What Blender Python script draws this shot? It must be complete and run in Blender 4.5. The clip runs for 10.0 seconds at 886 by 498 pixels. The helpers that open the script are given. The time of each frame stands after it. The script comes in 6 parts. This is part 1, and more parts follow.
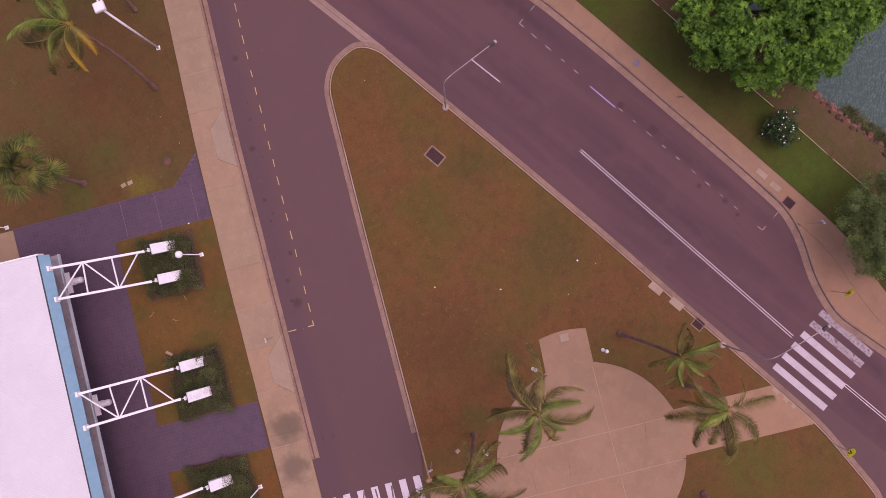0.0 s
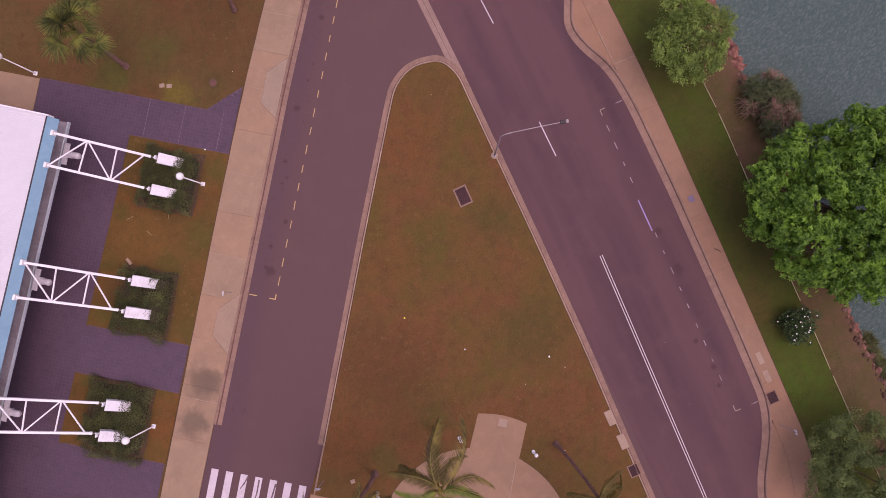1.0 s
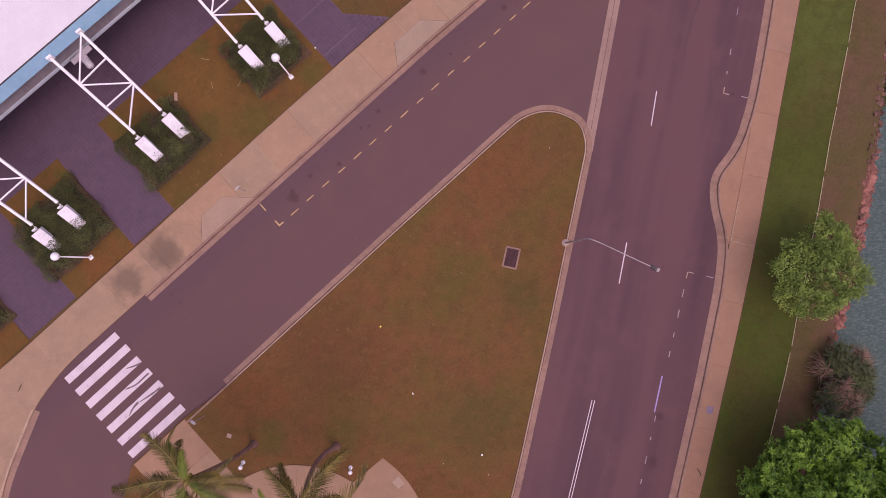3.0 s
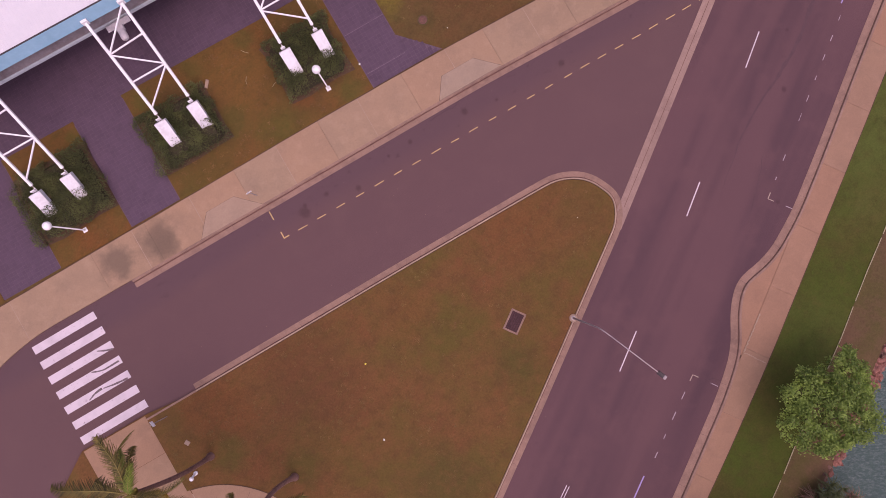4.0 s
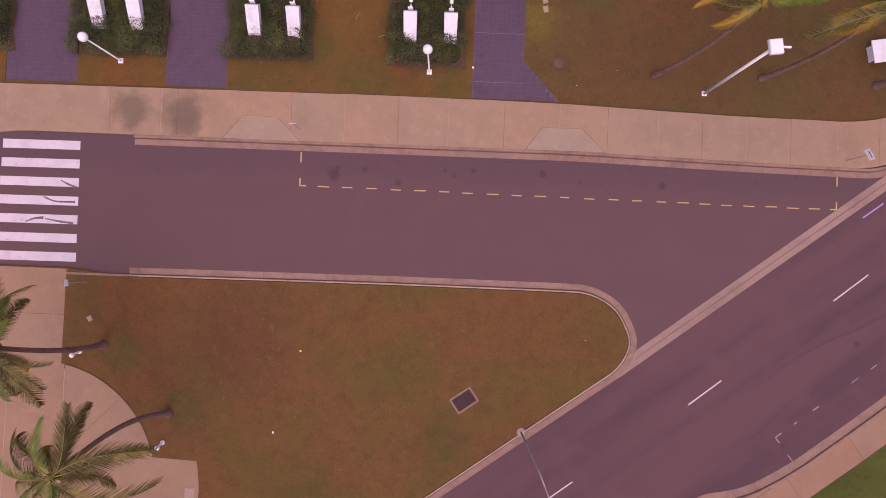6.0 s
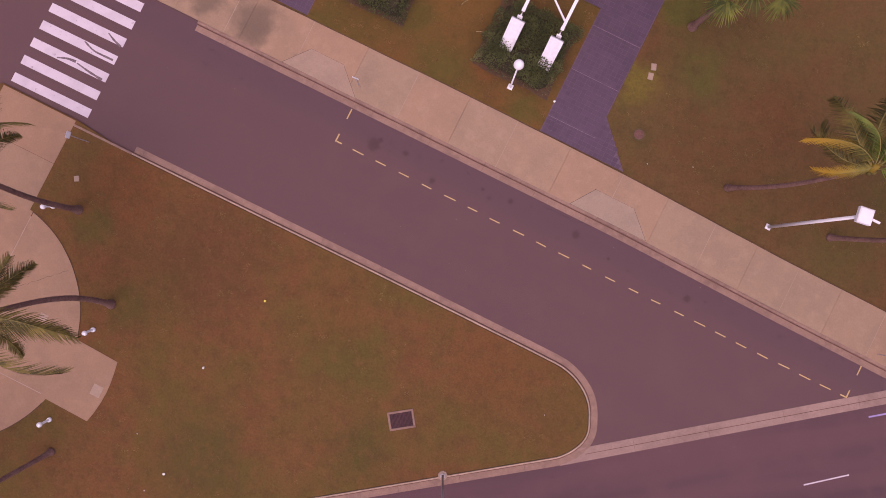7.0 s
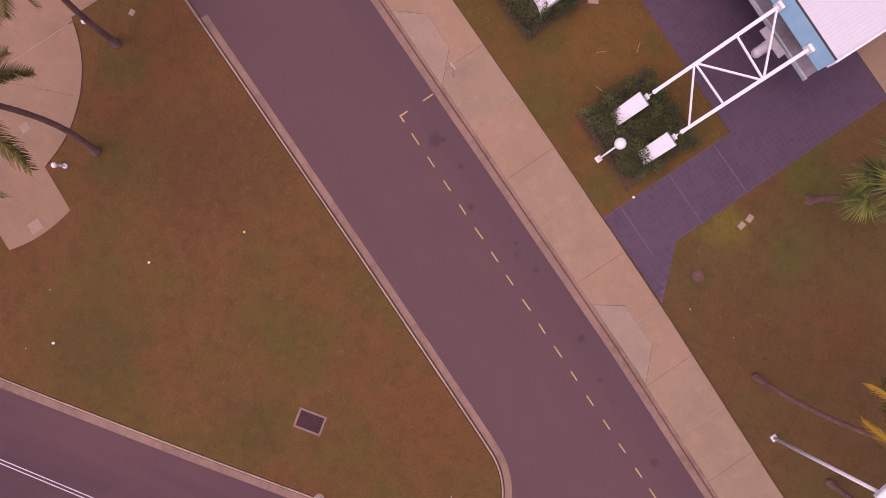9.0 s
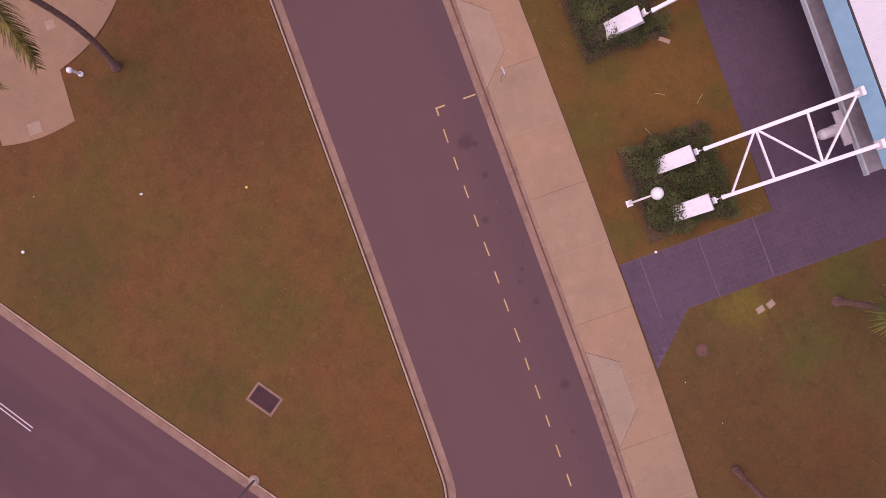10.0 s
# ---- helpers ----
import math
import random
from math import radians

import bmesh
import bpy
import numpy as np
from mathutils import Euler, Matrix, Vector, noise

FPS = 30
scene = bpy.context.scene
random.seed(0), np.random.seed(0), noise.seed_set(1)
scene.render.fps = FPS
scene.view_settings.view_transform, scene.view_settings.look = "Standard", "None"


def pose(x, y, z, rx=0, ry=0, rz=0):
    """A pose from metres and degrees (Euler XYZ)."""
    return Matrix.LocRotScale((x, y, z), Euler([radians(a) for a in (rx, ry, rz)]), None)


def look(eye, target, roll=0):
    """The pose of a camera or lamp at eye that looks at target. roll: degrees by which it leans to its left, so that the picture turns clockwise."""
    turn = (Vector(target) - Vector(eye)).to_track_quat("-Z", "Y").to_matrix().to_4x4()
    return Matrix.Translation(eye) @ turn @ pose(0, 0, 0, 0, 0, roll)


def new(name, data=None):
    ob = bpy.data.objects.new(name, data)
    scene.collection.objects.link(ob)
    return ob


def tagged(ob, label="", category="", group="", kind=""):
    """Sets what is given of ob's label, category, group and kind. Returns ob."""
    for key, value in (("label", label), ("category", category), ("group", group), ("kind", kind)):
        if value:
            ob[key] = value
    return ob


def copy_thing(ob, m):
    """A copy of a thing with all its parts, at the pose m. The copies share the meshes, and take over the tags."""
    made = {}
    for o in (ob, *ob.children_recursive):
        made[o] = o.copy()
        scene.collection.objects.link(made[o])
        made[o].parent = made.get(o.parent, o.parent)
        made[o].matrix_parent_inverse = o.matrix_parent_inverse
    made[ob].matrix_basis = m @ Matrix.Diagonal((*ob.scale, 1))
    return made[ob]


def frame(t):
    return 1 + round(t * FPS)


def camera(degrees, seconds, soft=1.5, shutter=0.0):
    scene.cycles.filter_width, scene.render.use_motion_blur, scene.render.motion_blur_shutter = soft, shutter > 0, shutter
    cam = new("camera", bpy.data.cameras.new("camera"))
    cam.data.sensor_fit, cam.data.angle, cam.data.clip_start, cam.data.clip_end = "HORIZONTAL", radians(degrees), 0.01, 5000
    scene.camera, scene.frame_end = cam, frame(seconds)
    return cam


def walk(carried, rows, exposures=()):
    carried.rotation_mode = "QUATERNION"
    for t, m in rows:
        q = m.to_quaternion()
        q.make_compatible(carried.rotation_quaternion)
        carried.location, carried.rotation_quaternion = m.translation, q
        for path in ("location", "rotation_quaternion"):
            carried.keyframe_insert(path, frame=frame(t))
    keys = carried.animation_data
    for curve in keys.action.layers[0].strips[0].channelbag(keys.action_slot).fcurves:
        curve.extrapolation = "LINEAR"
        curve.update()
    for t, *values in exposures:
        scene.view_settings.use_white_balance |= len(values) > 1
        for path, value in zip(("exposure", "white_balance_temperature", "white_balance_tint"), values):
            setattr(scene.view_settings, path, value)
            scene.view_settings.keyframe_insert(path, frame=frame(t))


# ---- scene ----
cam = camera(70.0, 10.0, soft=0.62)
# seconds, eye in metres, turn in degrees
PATH = [
    (0, 2.677, -13.660, 54.349, 0.590, 1.473, -104.308),
    (0.5, 4.213, -14.230, 53.665, 1.410, 1.421, -92.824),
    (1, 5.376, -14.425, 52.788, 1.830, 1.241, -78.817),
    (1.5, 6.082, -14.162, 51.738, 2.135, 0.977, -62.783),
    (2, 6.273, -13.497, 50.765, 2.093, 0.585, -52.861),
    (2.5, 6.598, -12.377, 49.764, 1.631, 0.281, -47.582),
    (3.8, 8.705, -8.411, 46.610, 1.589, 0.169, -32.409),
    (4, 9.014, -7.868, 46.378, 1.786, 0.165, -30.159),
    (4.5, 9.594, -6.699, 45.408, 1.742, 0.220, -25.845),
    (5, 9.868, -5.886, 44.242, 1.556, 0.260, -20.260),
    (5.5, 9.929, -5.345, 43.159, 1.474, 0.197, -10.513),
    (6, 9.745, -4.877, 42.061, 1.424, 0.044, 2.387),
    (6.2, 9.670, -4.690, 41.766, 1.311, -0.061, 7.947),
    (7.3, 9.329, -3.688, 39.073, 1.430, 0.077, 31.813),
    (7.5, 9.268, -3.538, 38.800, 1.555, 0.170, 34.954),
    (8, 9.087, -3.218, 37.715, 1.731, 0.184, 43.155),
    (8.5, 8.795, -2.963, 36.709, 1.726, 0.181, 49.444),
    (9, 8.504, -2.711, 35.754, 1.673, 0.135, 56.113),
    (9.5, 8.328, -2.547, 34.808, 1.662, 0.191, 61.716),
    (10, 8.270, -2.454, 33.731, 1.866, 0.230, 70.238),
]
walk(cam, [(t, pose(*p)) for t, *p in PATH], [(0, 0.49, 6800, 42), (4.5, 0.535, 6840, 43), (8, 0.535, 6920, 45), (10, 0.52, 6900, 44)])

# ---- world and light: an overcast day ----
world = bpy.data.worlds.new("overcast_sky")
scene.world = world
world.use_nodes = True
_wn = world.node_tree
_sky = _wn.nodes.new("ShaderNodeTexSky")
_sky.sky_type = "NISHITA"
_sky.sun_disc = False
_sky.sun_elevation = radians(70)
_sky.sun_rotation = radians(200)
_sky.air_density = 1.0
_sky.dust_density = 4.0
_wn.links.new(_sky.outputs[0], _wn.nodes["Background"].inputs[0])
_wn.nodes["Background"].inputs[1].default_value = 0.10

sun_data = bpy.data.lights.new("sun", "SUN")
sun_data.energy = 1.0
sun_data.angle = radians(105)
sun_data.color = (1.0, 0.95, 0.9)
sun = new("sun", sun_data)
# the light comes from over the water
sun.matrix_world = look((36, -50, 120), (10, -15, 0))

# ---- materials ----


def _mix(nt, fac, a, b, kind="MIX"):
    n = nt.nodes.new("ShaderNodeMix")
    n.data_type = "RGBA"
    n.blend_type = kind
    n.clamp_result = True
    for key, v in ((0, fac), (6, a), (7, b)):
        if isinstance(v, (int, float)):
            n.inputs[key].default_value = v
        elif isinstance(v, tuple):
            n.inputs[key].default_value = (*v, 1)
        else:
            nt.links.new(v, n.inputs[key])
    return n.outputs[2]


def _noise(nt, vec, scale, detail=4.0, rough=0.55):
    n = nt.nodes.new("ShaderNodeTexNoise")
    n.inputs["Scale"].default_value = scale
    n.inputs["Detail"].default_value = detail
    n.inputs["Roughness"].default_value = rough
    nt.links.new(vec, n.inputs["Vector"])
    return n.outputs["Fac"]


def _ramp(nt, fac, lo, hi, invert=False):
    n = nt.nodes.new("ShaderNodeMapRange")
    n.inputs["From Min"].default_value = lo
    n.inputs["From Max"].default_value = hi
    if invert:
        n.inputs["To Min"].default_value, n.inputs["To Max"].default_value = 1.0, 0.0
    nt.links.new(fac, n.inputs["Value"])
    return n.outputs[0]


def _vec(nt, turn=0.0, stretch=(1, 1, 1)):
    g = nt.nodes.new("ShaderNodeNewGeometry")
    m = nt.nodes.new("ShaderNodeMapping")
    m.inputs["Rotation"].default_value[2] = turn
    nt.links.new(g.outputs["Position"], m.inputs["Vector"])
    if stretch == (1, 1, 1):
        return m.outputs[0]
    s = nt.nodes.new("ShaderNodeVectorMath")
    s.operation = "MULTIPLY"
    s.inputs[1].default_value = stretch
    nt.links.new(m.outputs[0], s.inputs[0])
    return s.outputs[0]


def _start(name, rough=0.8, metal=0.0, spec=0.3):
    m = bpy.data.materials.new(name)
    m.use_nodes = True
    b = m.node_tree.nodes["Principled BSDF"]
    b.inputs["Roughness"].default_value = rough
    b.inputs["Metallic"].default_value = metal
    b.inputs["Specular IOR Level"].default_value = spec
    return m, m.node_tree, b


def _bump(nt, b, height, strength, dist):
    n = nt.nodes.new("ShaderNodeBump")
    n.inputs["Strength"].default_value = strength
    n.inputs["Distance"].default_value = dist
    nt.links.new(height, n.inputs["Height"])
    nt.links.new(n.outputs[0], b.inputs["Normal"])


def surface(name, base, dark, light, big=0.25, fine=6.0, rough=0.8, metal=0.0, spec=0.3, bump=0.3, depth=0.01,
            big_amount=0.7, fine_amount=0.5, vary=0.0, turn=0.0, stretch=(1, 1, 1)):
    """A worn surface: base colour, broad dark and light patches, fine grain, relief, and a change of tone from piece to piece."""
    m, nt, b = _start(name, rough, metal, spec)
    v = _vec(nt, turn, stretch)
    n1, n2, n3 = _noise(nt, v, big, 3), _noise(nt, v, fine, 5), _noise(nt, v, big * 4.7, 4)
    c = _mix(nt, _ramp(nt, n1, 0.42, 0.72), base, dark)
    fac = nt.nodes.new("ShaderNodeMath")
    fac.operation = "MULTIPLY"
    fac.inputs[1].default_value = big_amount
    nt.links.new(_ramp(nt, n3, 0.45, 0.75), fac.inputs[0])
    c = _mix(nt, fac.outputs[0], c, light)
    grain = _mix(nt, n2, (1 - fine_amount,) * 3, (1 + fine_amount,) * 3)
    nt.nodes[grain.node.name].clamp_result = False
    c = _mix(nt, 1.0, c, grain, "MULTIPLY")
    if vary:
        info = nt.nodes.new("ShaderNodeObjectInfo")
        geo = nt.nodes.new("ShaderNodeNewGeometry")
        add = nt.nodes.new("ShaderNodeMath")
        add.operation = "ADD"
        nt.links.new(info.outputs["Random"], add.inputs[0])
        nt.links.new(geo.outputs["Random Per Island"], add.inputs[1])
        fr = nt.nodes.new("ShaderNodeMath")
        fr.operation = "FRACT"
        nt.links.new(add.outputs[0], fr.inputs[0])
        tone = _mix(nt, fr.outputs[0], (1 - vary,) * 3, (1 + vary,) * 3)
        tone.node.clamp_result = False
        c = _mix(nt, 1.0, c, tone, "MULTIPLY")
    nt.links.new(c, b.inputs["Base Color"])
    if bump:
        _bump(nt, b, n2, bump, depth)
    return m


def leaf_material(name, a, b_, rough=0.5, through_light=0.25, each=0.0, tip=None, reach=3.4):
    """Leaves: a tone of their own each, some light passing through."""
    m, nt, b = _start(name, rough, 0, 0.35)
    g = nt.nodes.new("ShaderNodeNewGeometry")
    c = _mix(nt, g.outputs["Random Per Island"], a, b_)
    v = _vec(nt)
    c = _mix(nt, _ramp(nt, _noise(nt, v, 0.9, 4), 0.48, 0.68), c, tuple(min(1, x * 1.45) for x in b_))
    if tip is not None:
        place = nt.nodes.new("ShaderNodeTexCoord")
        split = nt.nodes.new("ShaderNodeSeparateXYZ")
        nt.links.new(place.outputs["Object"], split.inputs[0])
        c = _mix(nt, _ramp(nt, split.outputs["X"], reach * 0.35, reach * 0.8), c, tip)
    if each:
        info = nt.nodes.new("ShaderNodeObjectInfo")
        tone = _mix(nt, info.outputs["Random"], (1 - each,) * 3, (1 + each,) * 3)
        tone.node.clamp_result = False
        c = _mix(nt, 1.0, c, tone, "MULTIPLY")
    nt.links.new(c, b.inputs["Base Color"])
    tr = nt.nodes.new("ShaderNodeBsdfTranslucent")
    nt.links.new(c, tr.inputs["Color"])
    ms = nt.nodes.new("ShaderNodeMixShader")
    ms.inputs[0].default_value = through_light
    nt.links.new(b.outputs[0], ms.inputs[1])
    nt.links.new(tr.outputs[0], ms.inputs[2])
    nt.links.new(ms.outputs[0], nt.nodes["Material Output"].inputs["Surface"])
    return m


ROAD_TURN = math.atan2(0.579, 0.815)
U = Vector((0.815, 0.579, 0)).normalized()
N = Vector((U.y, -U.x, 0))


def _spot(nt, v, px, py, radius):
    """An area of its own with a soft, ragged edge round a place."""
    flat = nt.nodes.new("ShaderNodeVectorMath")
    flat.operation = "MULTIPLY"
    flat.inputs[1].default_value = (1, 1, 0)
    nt.links.new(v, flat.inputs[0])
    far = nt.nodes.new("ShaderNodeVectorMath")
    far.operation = "DISTANCE"
    far.inputs[1].default_value = (px, py, 0)
    nt.links.new(flat.outputs[0], far.inputs[0])
    rag = nt.nodes.new("ShaderNodeMath")
    rag.operation = "MULTIPLY_ADD"
    rag.inputs[1].default_value = radius * 1.5
    nt.links.new(_noise(nt, v, 1.6 / radius, 5, 0.65), rag.inputs[0])
    nt.links.new(far.outputs["Value"], rag.inputs[2])
    n = nt.nodes.new("ShaderNodeMapRange")
    n.interpolation_type = "SMOOTHSTEP"
    n.inputs["From Min"].default_value = radius * 1.05
    n.inputs["From Max"].default_value = radius * 1.95
    n.inputs["To Min"].default_value, n.inputs["To Max"].default_value = 0.85, 0.0
    nt.links.new(rag.outputs[0], n.inputs["Value"])
    return n.outputs[0]


def concrete_material(name, base, dark, light, stains):
    """Broom-finished concrete: clouds of grime, a tint of its own for each panel, a few grey spill stains."""
    m, nt, b = _start(name, 0.85, 0, 0.3)
    v = _vec(nt)
    c = _mix(nt, _ramp(nt, _noise(nt, v, 0.35, 4), 0.42, 0.72), base, dark)
    c = _mix(nt, _ramp(nt, _noise(nt, v, 1.3, 5, 0.6), 0.5, 0.8), c, light)
    grime = nt.nodes.new("ShaderNodeMath")
    grime.operation = "MULTIPLY"
    grime.inputs[1].default_value = 0.5
    nt.links.new(_ramp(nt, _noise(nt, _vec(nt, 0.9), 0.62, 6, 0.68), 0.50, 0.74), grime.inputs[0])
    c = _mix(nt, grime.outputs[0], c, (base[0] * 0.70, base[1] * 0.74, base[2] * 0.80))
    for px, py, radius in stains:
        c = _mix(nt, _spot(nt, v, px, py, radius), c, tuple(x * 0.52 for x in (base[0] * 0.92, base[1], base[2] * 1.1)))
    specks = nt.nodes.new("ShaderNodeMath")
    specks.operation = "MULTIPLY"
    specks.inputs[1].default_value = 0.55
    nt.links.new(_ramp(nt, _noise(nt, _vec(nt, 0.3), 4.2, 4, 0.6), 0.66, 0.78), specks.inputs[0])
    c = _mix(nt, specks.outputs[0], c, tuple(x * 0.72 for x in base))
    fine = _noise(nt, v, 11, 5, 0.7)
    grain = _mix(nt, fine, (0.84,) * 3, (1.16,) * 3)
    grain.node.clamp_result = False
    c = _mix(nt, 1.0, c, grain, "MULTIPLY")
    info = nt.nodes.new("ShaderNodeObjectInfo")
    tone = _mix(nt, info.outputs["Random"], (1.035, 0.985, 0.96), (0.98, 1.01, 1.02))
    tone.node.clamp_result = False
    c = _mix(nt, 1.0, c, tone, "MULTIPLY")
    nt.links.new(c, b.inputs["Base Color"])
    _bump(nt, b, fine, 0.2, 0.01)
    return m


def grass_material(name, brown, rust, green, deep, green_from, green_to, patches=()):
    """Mown tropical lawn: broad dry and green areas with soft edges, mower streaks, mottling, blades as fine relief."""
    m, nt, b = _start(name, 0.95, 0, 0.1)
    v = _vec(nt)

    def share(fac, k):
        n = nt.nodes.new("ShaderNodeMath")
        n.operation = "MULTIPLY"
        n.inputs[1].default_value = k
        nt.links.new(fac, n.inputs[0])
        return n.outputs[0]

    c = _mix(nt, _ramp(nt, _noise(nt, v, 0.24, 5, 0.62), 0.40, 0.64), brown, rust)
    c = _mix(nt, _ramp(nt, _noise(nt, _vec(nt, 0.5), 0.15, 6, 0.66), green_from, green_to), c, green)
    for (px, py), radius, colour in patches:
        c = _mix(nt, _spot(nt, v, px, py, radius), c, colour)
    c = _mix(nt, share(_ramp(nt, _noise(nt, v, 0.75, 6, 0.72), 0.46, 0.74), 0.85), c, deep)
    c = _mix(nt, share(_ramp(nt, _noise(nt, _vec(nt, -0.35, (0.5, 1.9, 1)), 0.9, 6, 0.7), 0.50, 0.70), 0.45), c, tuple(0.88 * x for x in green))
    c = _mix(nt, share(_ramp(nt, _noise(nt, _vec(nt, 0.72, (0.8, 1.4, 1)), 0.9, 6, 0.74), 0.50, 0.72), 0.45), c, tuple(1.15 * x for x in brown))
    c = _mix(nt, share(_ramp(nt, _noise(nt, _vec(nt, 1.1), 1.9, 6, 0.75), 0.52, 0.72), 0.55), c, tuple(0.5 * (p + q) * 0.78 for p, q in zip(deep, green)))
    c = _mix(nt, share(_ramp(nt, _noise(nt, _vec(nt, 2.0), 1.3, 6, 0.72), 0.54, 0.74), 0.4), c, tuple(1.15 * x for x in rust))
    fine = _noise(nt, v, 7.0, 6, 0.78)
    grain = _mix(nt, _ramp(nt, fine, 0.25, 0.75), (0.80,) * 3, (1.20,) * 3)
    grain.node.clamp_result = False
    c = _mix(nt, 1.0, c, grain, "MULTIPLY")
    nt.links.new(c, b.inputs["Base Color"])
    _bump(nt, b, fine, 0.5, 0.04)
    return m


def asphalt_material(name, base, dark, light, turn, spills=(), bands=1.0, bay=None):
    """Old asphalt: long tyre-darkened bands along the road, patches, stone grain; bay: the colour of the oily parking strip beyond a line."""
    m, nt, b = _start(name, 0.9, 0, 0.25)
    v, along = _vec(nt), _vec(nt, -turn, (0.035, 0.42, 1))
    band = nt.nodes.new("ShaderNodeMath")
    band.operation = "MULTIPLY"
    band.inputs[1].default_value = bands
    nt.links.new(_ramp(nt, _noise(nt, along, 1.0, 2.4, 0.55), 0.42, 0.68), band.inputs[0])
    c = _mix(nt, band.outputs[0], base, dark)
    c = _mix(nt, _ramp(nt, _noise(nt, v, 0.35, 5, 0.65), 0.5, 0.85), c, light)
    c = _mix(nt, _ramp(nt, _noise(nt, v, 1.7, 3, 0.5), 0.68, 0.78), c, dark)
    if bay is not None:
        split = nt.nodes.new("ShaderNodeSeparateXYZ")
        nt.links.new(v, split.inputs[0])
        wob = nt.nodes.new("ShaderNodeMath")
        wob.operation = "MULTIPLY_ADD"
        wob.inputs[1].default_value = 1.6
        nt.links.new(_noise(nt, _vec(nt, 0.0, (0.12, 0.3, 1)), 1.0, 5, 0.65), wob.inputs[0])
        nt.links.new(split.outputs["Y"], wob.inputs[2])
        c = _mix(nt, _ramp(nt, wob.outputs[0], 0.85, 2.05), c, bay)
        worn = nt.nodes.new("ShaderNodeMath")
        worn.operation = "MULTIPLY"
        nt.links.new(_ramp(nt, split.outputs["Y"], 0.2, 0.7), worn.inputs[0])
        nt.links.new(_ramp(nt, _noise(nt, _vec(nt, 0.2, (0.8, 1.4, 1)), 1.5, 6, 0.7), 0.60, 0.70), worn.inputs[1])
        c = _mix(nt, worn.outputs[0], c, tuple(x * 0.72 for x in bay))
    for px, py, radius in spills:
        c = _mix(nt, _spot(nt, v, px, py, radius), c, tuple(x * 0.66 for x in base))
    fine = _noise(nt, v, 28.0, 4, 0.8)
    grain = _mix(nt, _ramp(nt, fine, 0.3, 0.7), (0.72,) * 3, (1.28,) * 3)
    grain.node.clamp_result = False
    c = _mix(nt, 1.0, c, grain, "MULTIPLY")
    nt.links.new(c, b.inputs["Base Color"])
    _bump(nt, b, fine, 0.35, 0.01)
    return m


def paint_material(name, colour, under, worn):
    """Road paint, worn through to the asphalt in spots and streaks."""
    m, nt, b = _start(name, 0.7, 0, 0.3)
    v = _vec(nt)
    c = _mix(nt, _ramp(nt, _noise(nt, v, 3.5, 6, 0.75), worn, worn + 0.1), colour, under)
    c = _mix(nt, _ramp(nt, _noise(nt, v, 0.8, 3), 0.45, 0.8), c, tuple(x * 0.8 for x in colour))
    nt.links.new(c, b.inputs["Base Color"])
    return m


def water_material():
    """Murky lake water with short wind ripples; their pale sky glints are painted into the colour."""
    m, nt, b = _start("lake_water", 0.10, 0, 0.75)
    v, w = _vec(nt), _vec(nt, 0.6, (1, 2.4, 1))
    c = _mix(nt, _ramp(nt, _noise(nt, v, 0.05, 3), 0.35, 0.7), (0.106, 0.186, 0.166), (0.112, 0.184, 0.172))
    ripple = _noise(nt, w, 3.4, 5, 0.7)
    # ripple crests coloured paler, standing in for reflected sky
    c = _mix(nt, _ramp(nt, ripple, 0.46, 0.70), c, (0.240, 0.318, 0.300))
    nt.links.new(c, b.inputs["Base Color"])
    _bump(nt, b, ripple, 1.0, 0.5)
    return m


ASPHALT_SIDE = asphalt_material("asphalt_side_road", (0.124, 0.068, 0.069), (0.108, 0.060, 0.063), (0.136, 0.076, 0.074), 0.0,
                                ((2.2, 0.88, 0.50), (2.45, 1.3, 0.2), (4.25, 1.26, 0.22), (6.5, 0.45, 0.26), (24.1, 0.95, 0.3), (11.5, 1.5, 0.22), (16.1, 1.45, 0.30), (9.6, 1.39, 0.14), (18.6, 1.0, 0.14)), 0.3, (0.110, 0.062, 0.068))
ASPHALT_MAIN = asphalt_material("asphalt_main_road", (0.120, 0.062, 0.067), (0.086, 0.046, 0.054), (0.132, 0.068, 0.071), ROAD_TURN, ((11.7, -30.2, 0.42), (3.4, -34.9, 0.25), (1.6, -36.7, 0.3), (0.2, -37.4, 0.22), (32.6, -15.9, 0.2), (37.3, -9.0, 0.24), (39.8, -5.3, 0.16), (9.0, -32.4, 0.5)))
CONCRETE = concrete_material("footpath_concrete", (0.332, 0.216, 0.139), (0.290, 0.192, 0.127), (0.368, 0.243, 0.161), ((-11.5, 4.5, 1.55), (-8.05, 4.7, 1.6), (-7.9, 3.8, 1.2), (-4.2, 3.4, 0.8)))
CONCRETE_PLAZA = concrete_material("plaza_concrete", (0.318, 0.192, 0.120), (0.280, 0.170, 0.108), (0.350, 0.216, 0.138), ())
CONCRETE_LAKE = concrete_material("lakeside_concrete", (0.300, 0.175, 0.112), (0.260, 0.152, 0.100), (0.325, 0.192, 0.126), ())
CONCRETE_NEW = surface("ramp_concrete", (0.355, 0.252, 0.186), (0.31, 0.215, 0.158), (0.40, 0.285, 0.212), 0.5, 9, 0.85, bump=0.2, fine_amount=0.14)
RAMP = concrete_material("kerb_ramp_concrete", (0.335, 0.236, 0.168), (0.285, 0.202, 0.146), (0.370, 0.264, 0.192), ())
KERB_TOP = surface("pale_kerb_concrete", (0.38, 0.262, 0.192), (0.29, 0.20, 0.145), (0.44, 0.31, 0.23), 0.8, 11, 0.9, bump=0.3, fine_amount=0.2, vary=0.08)
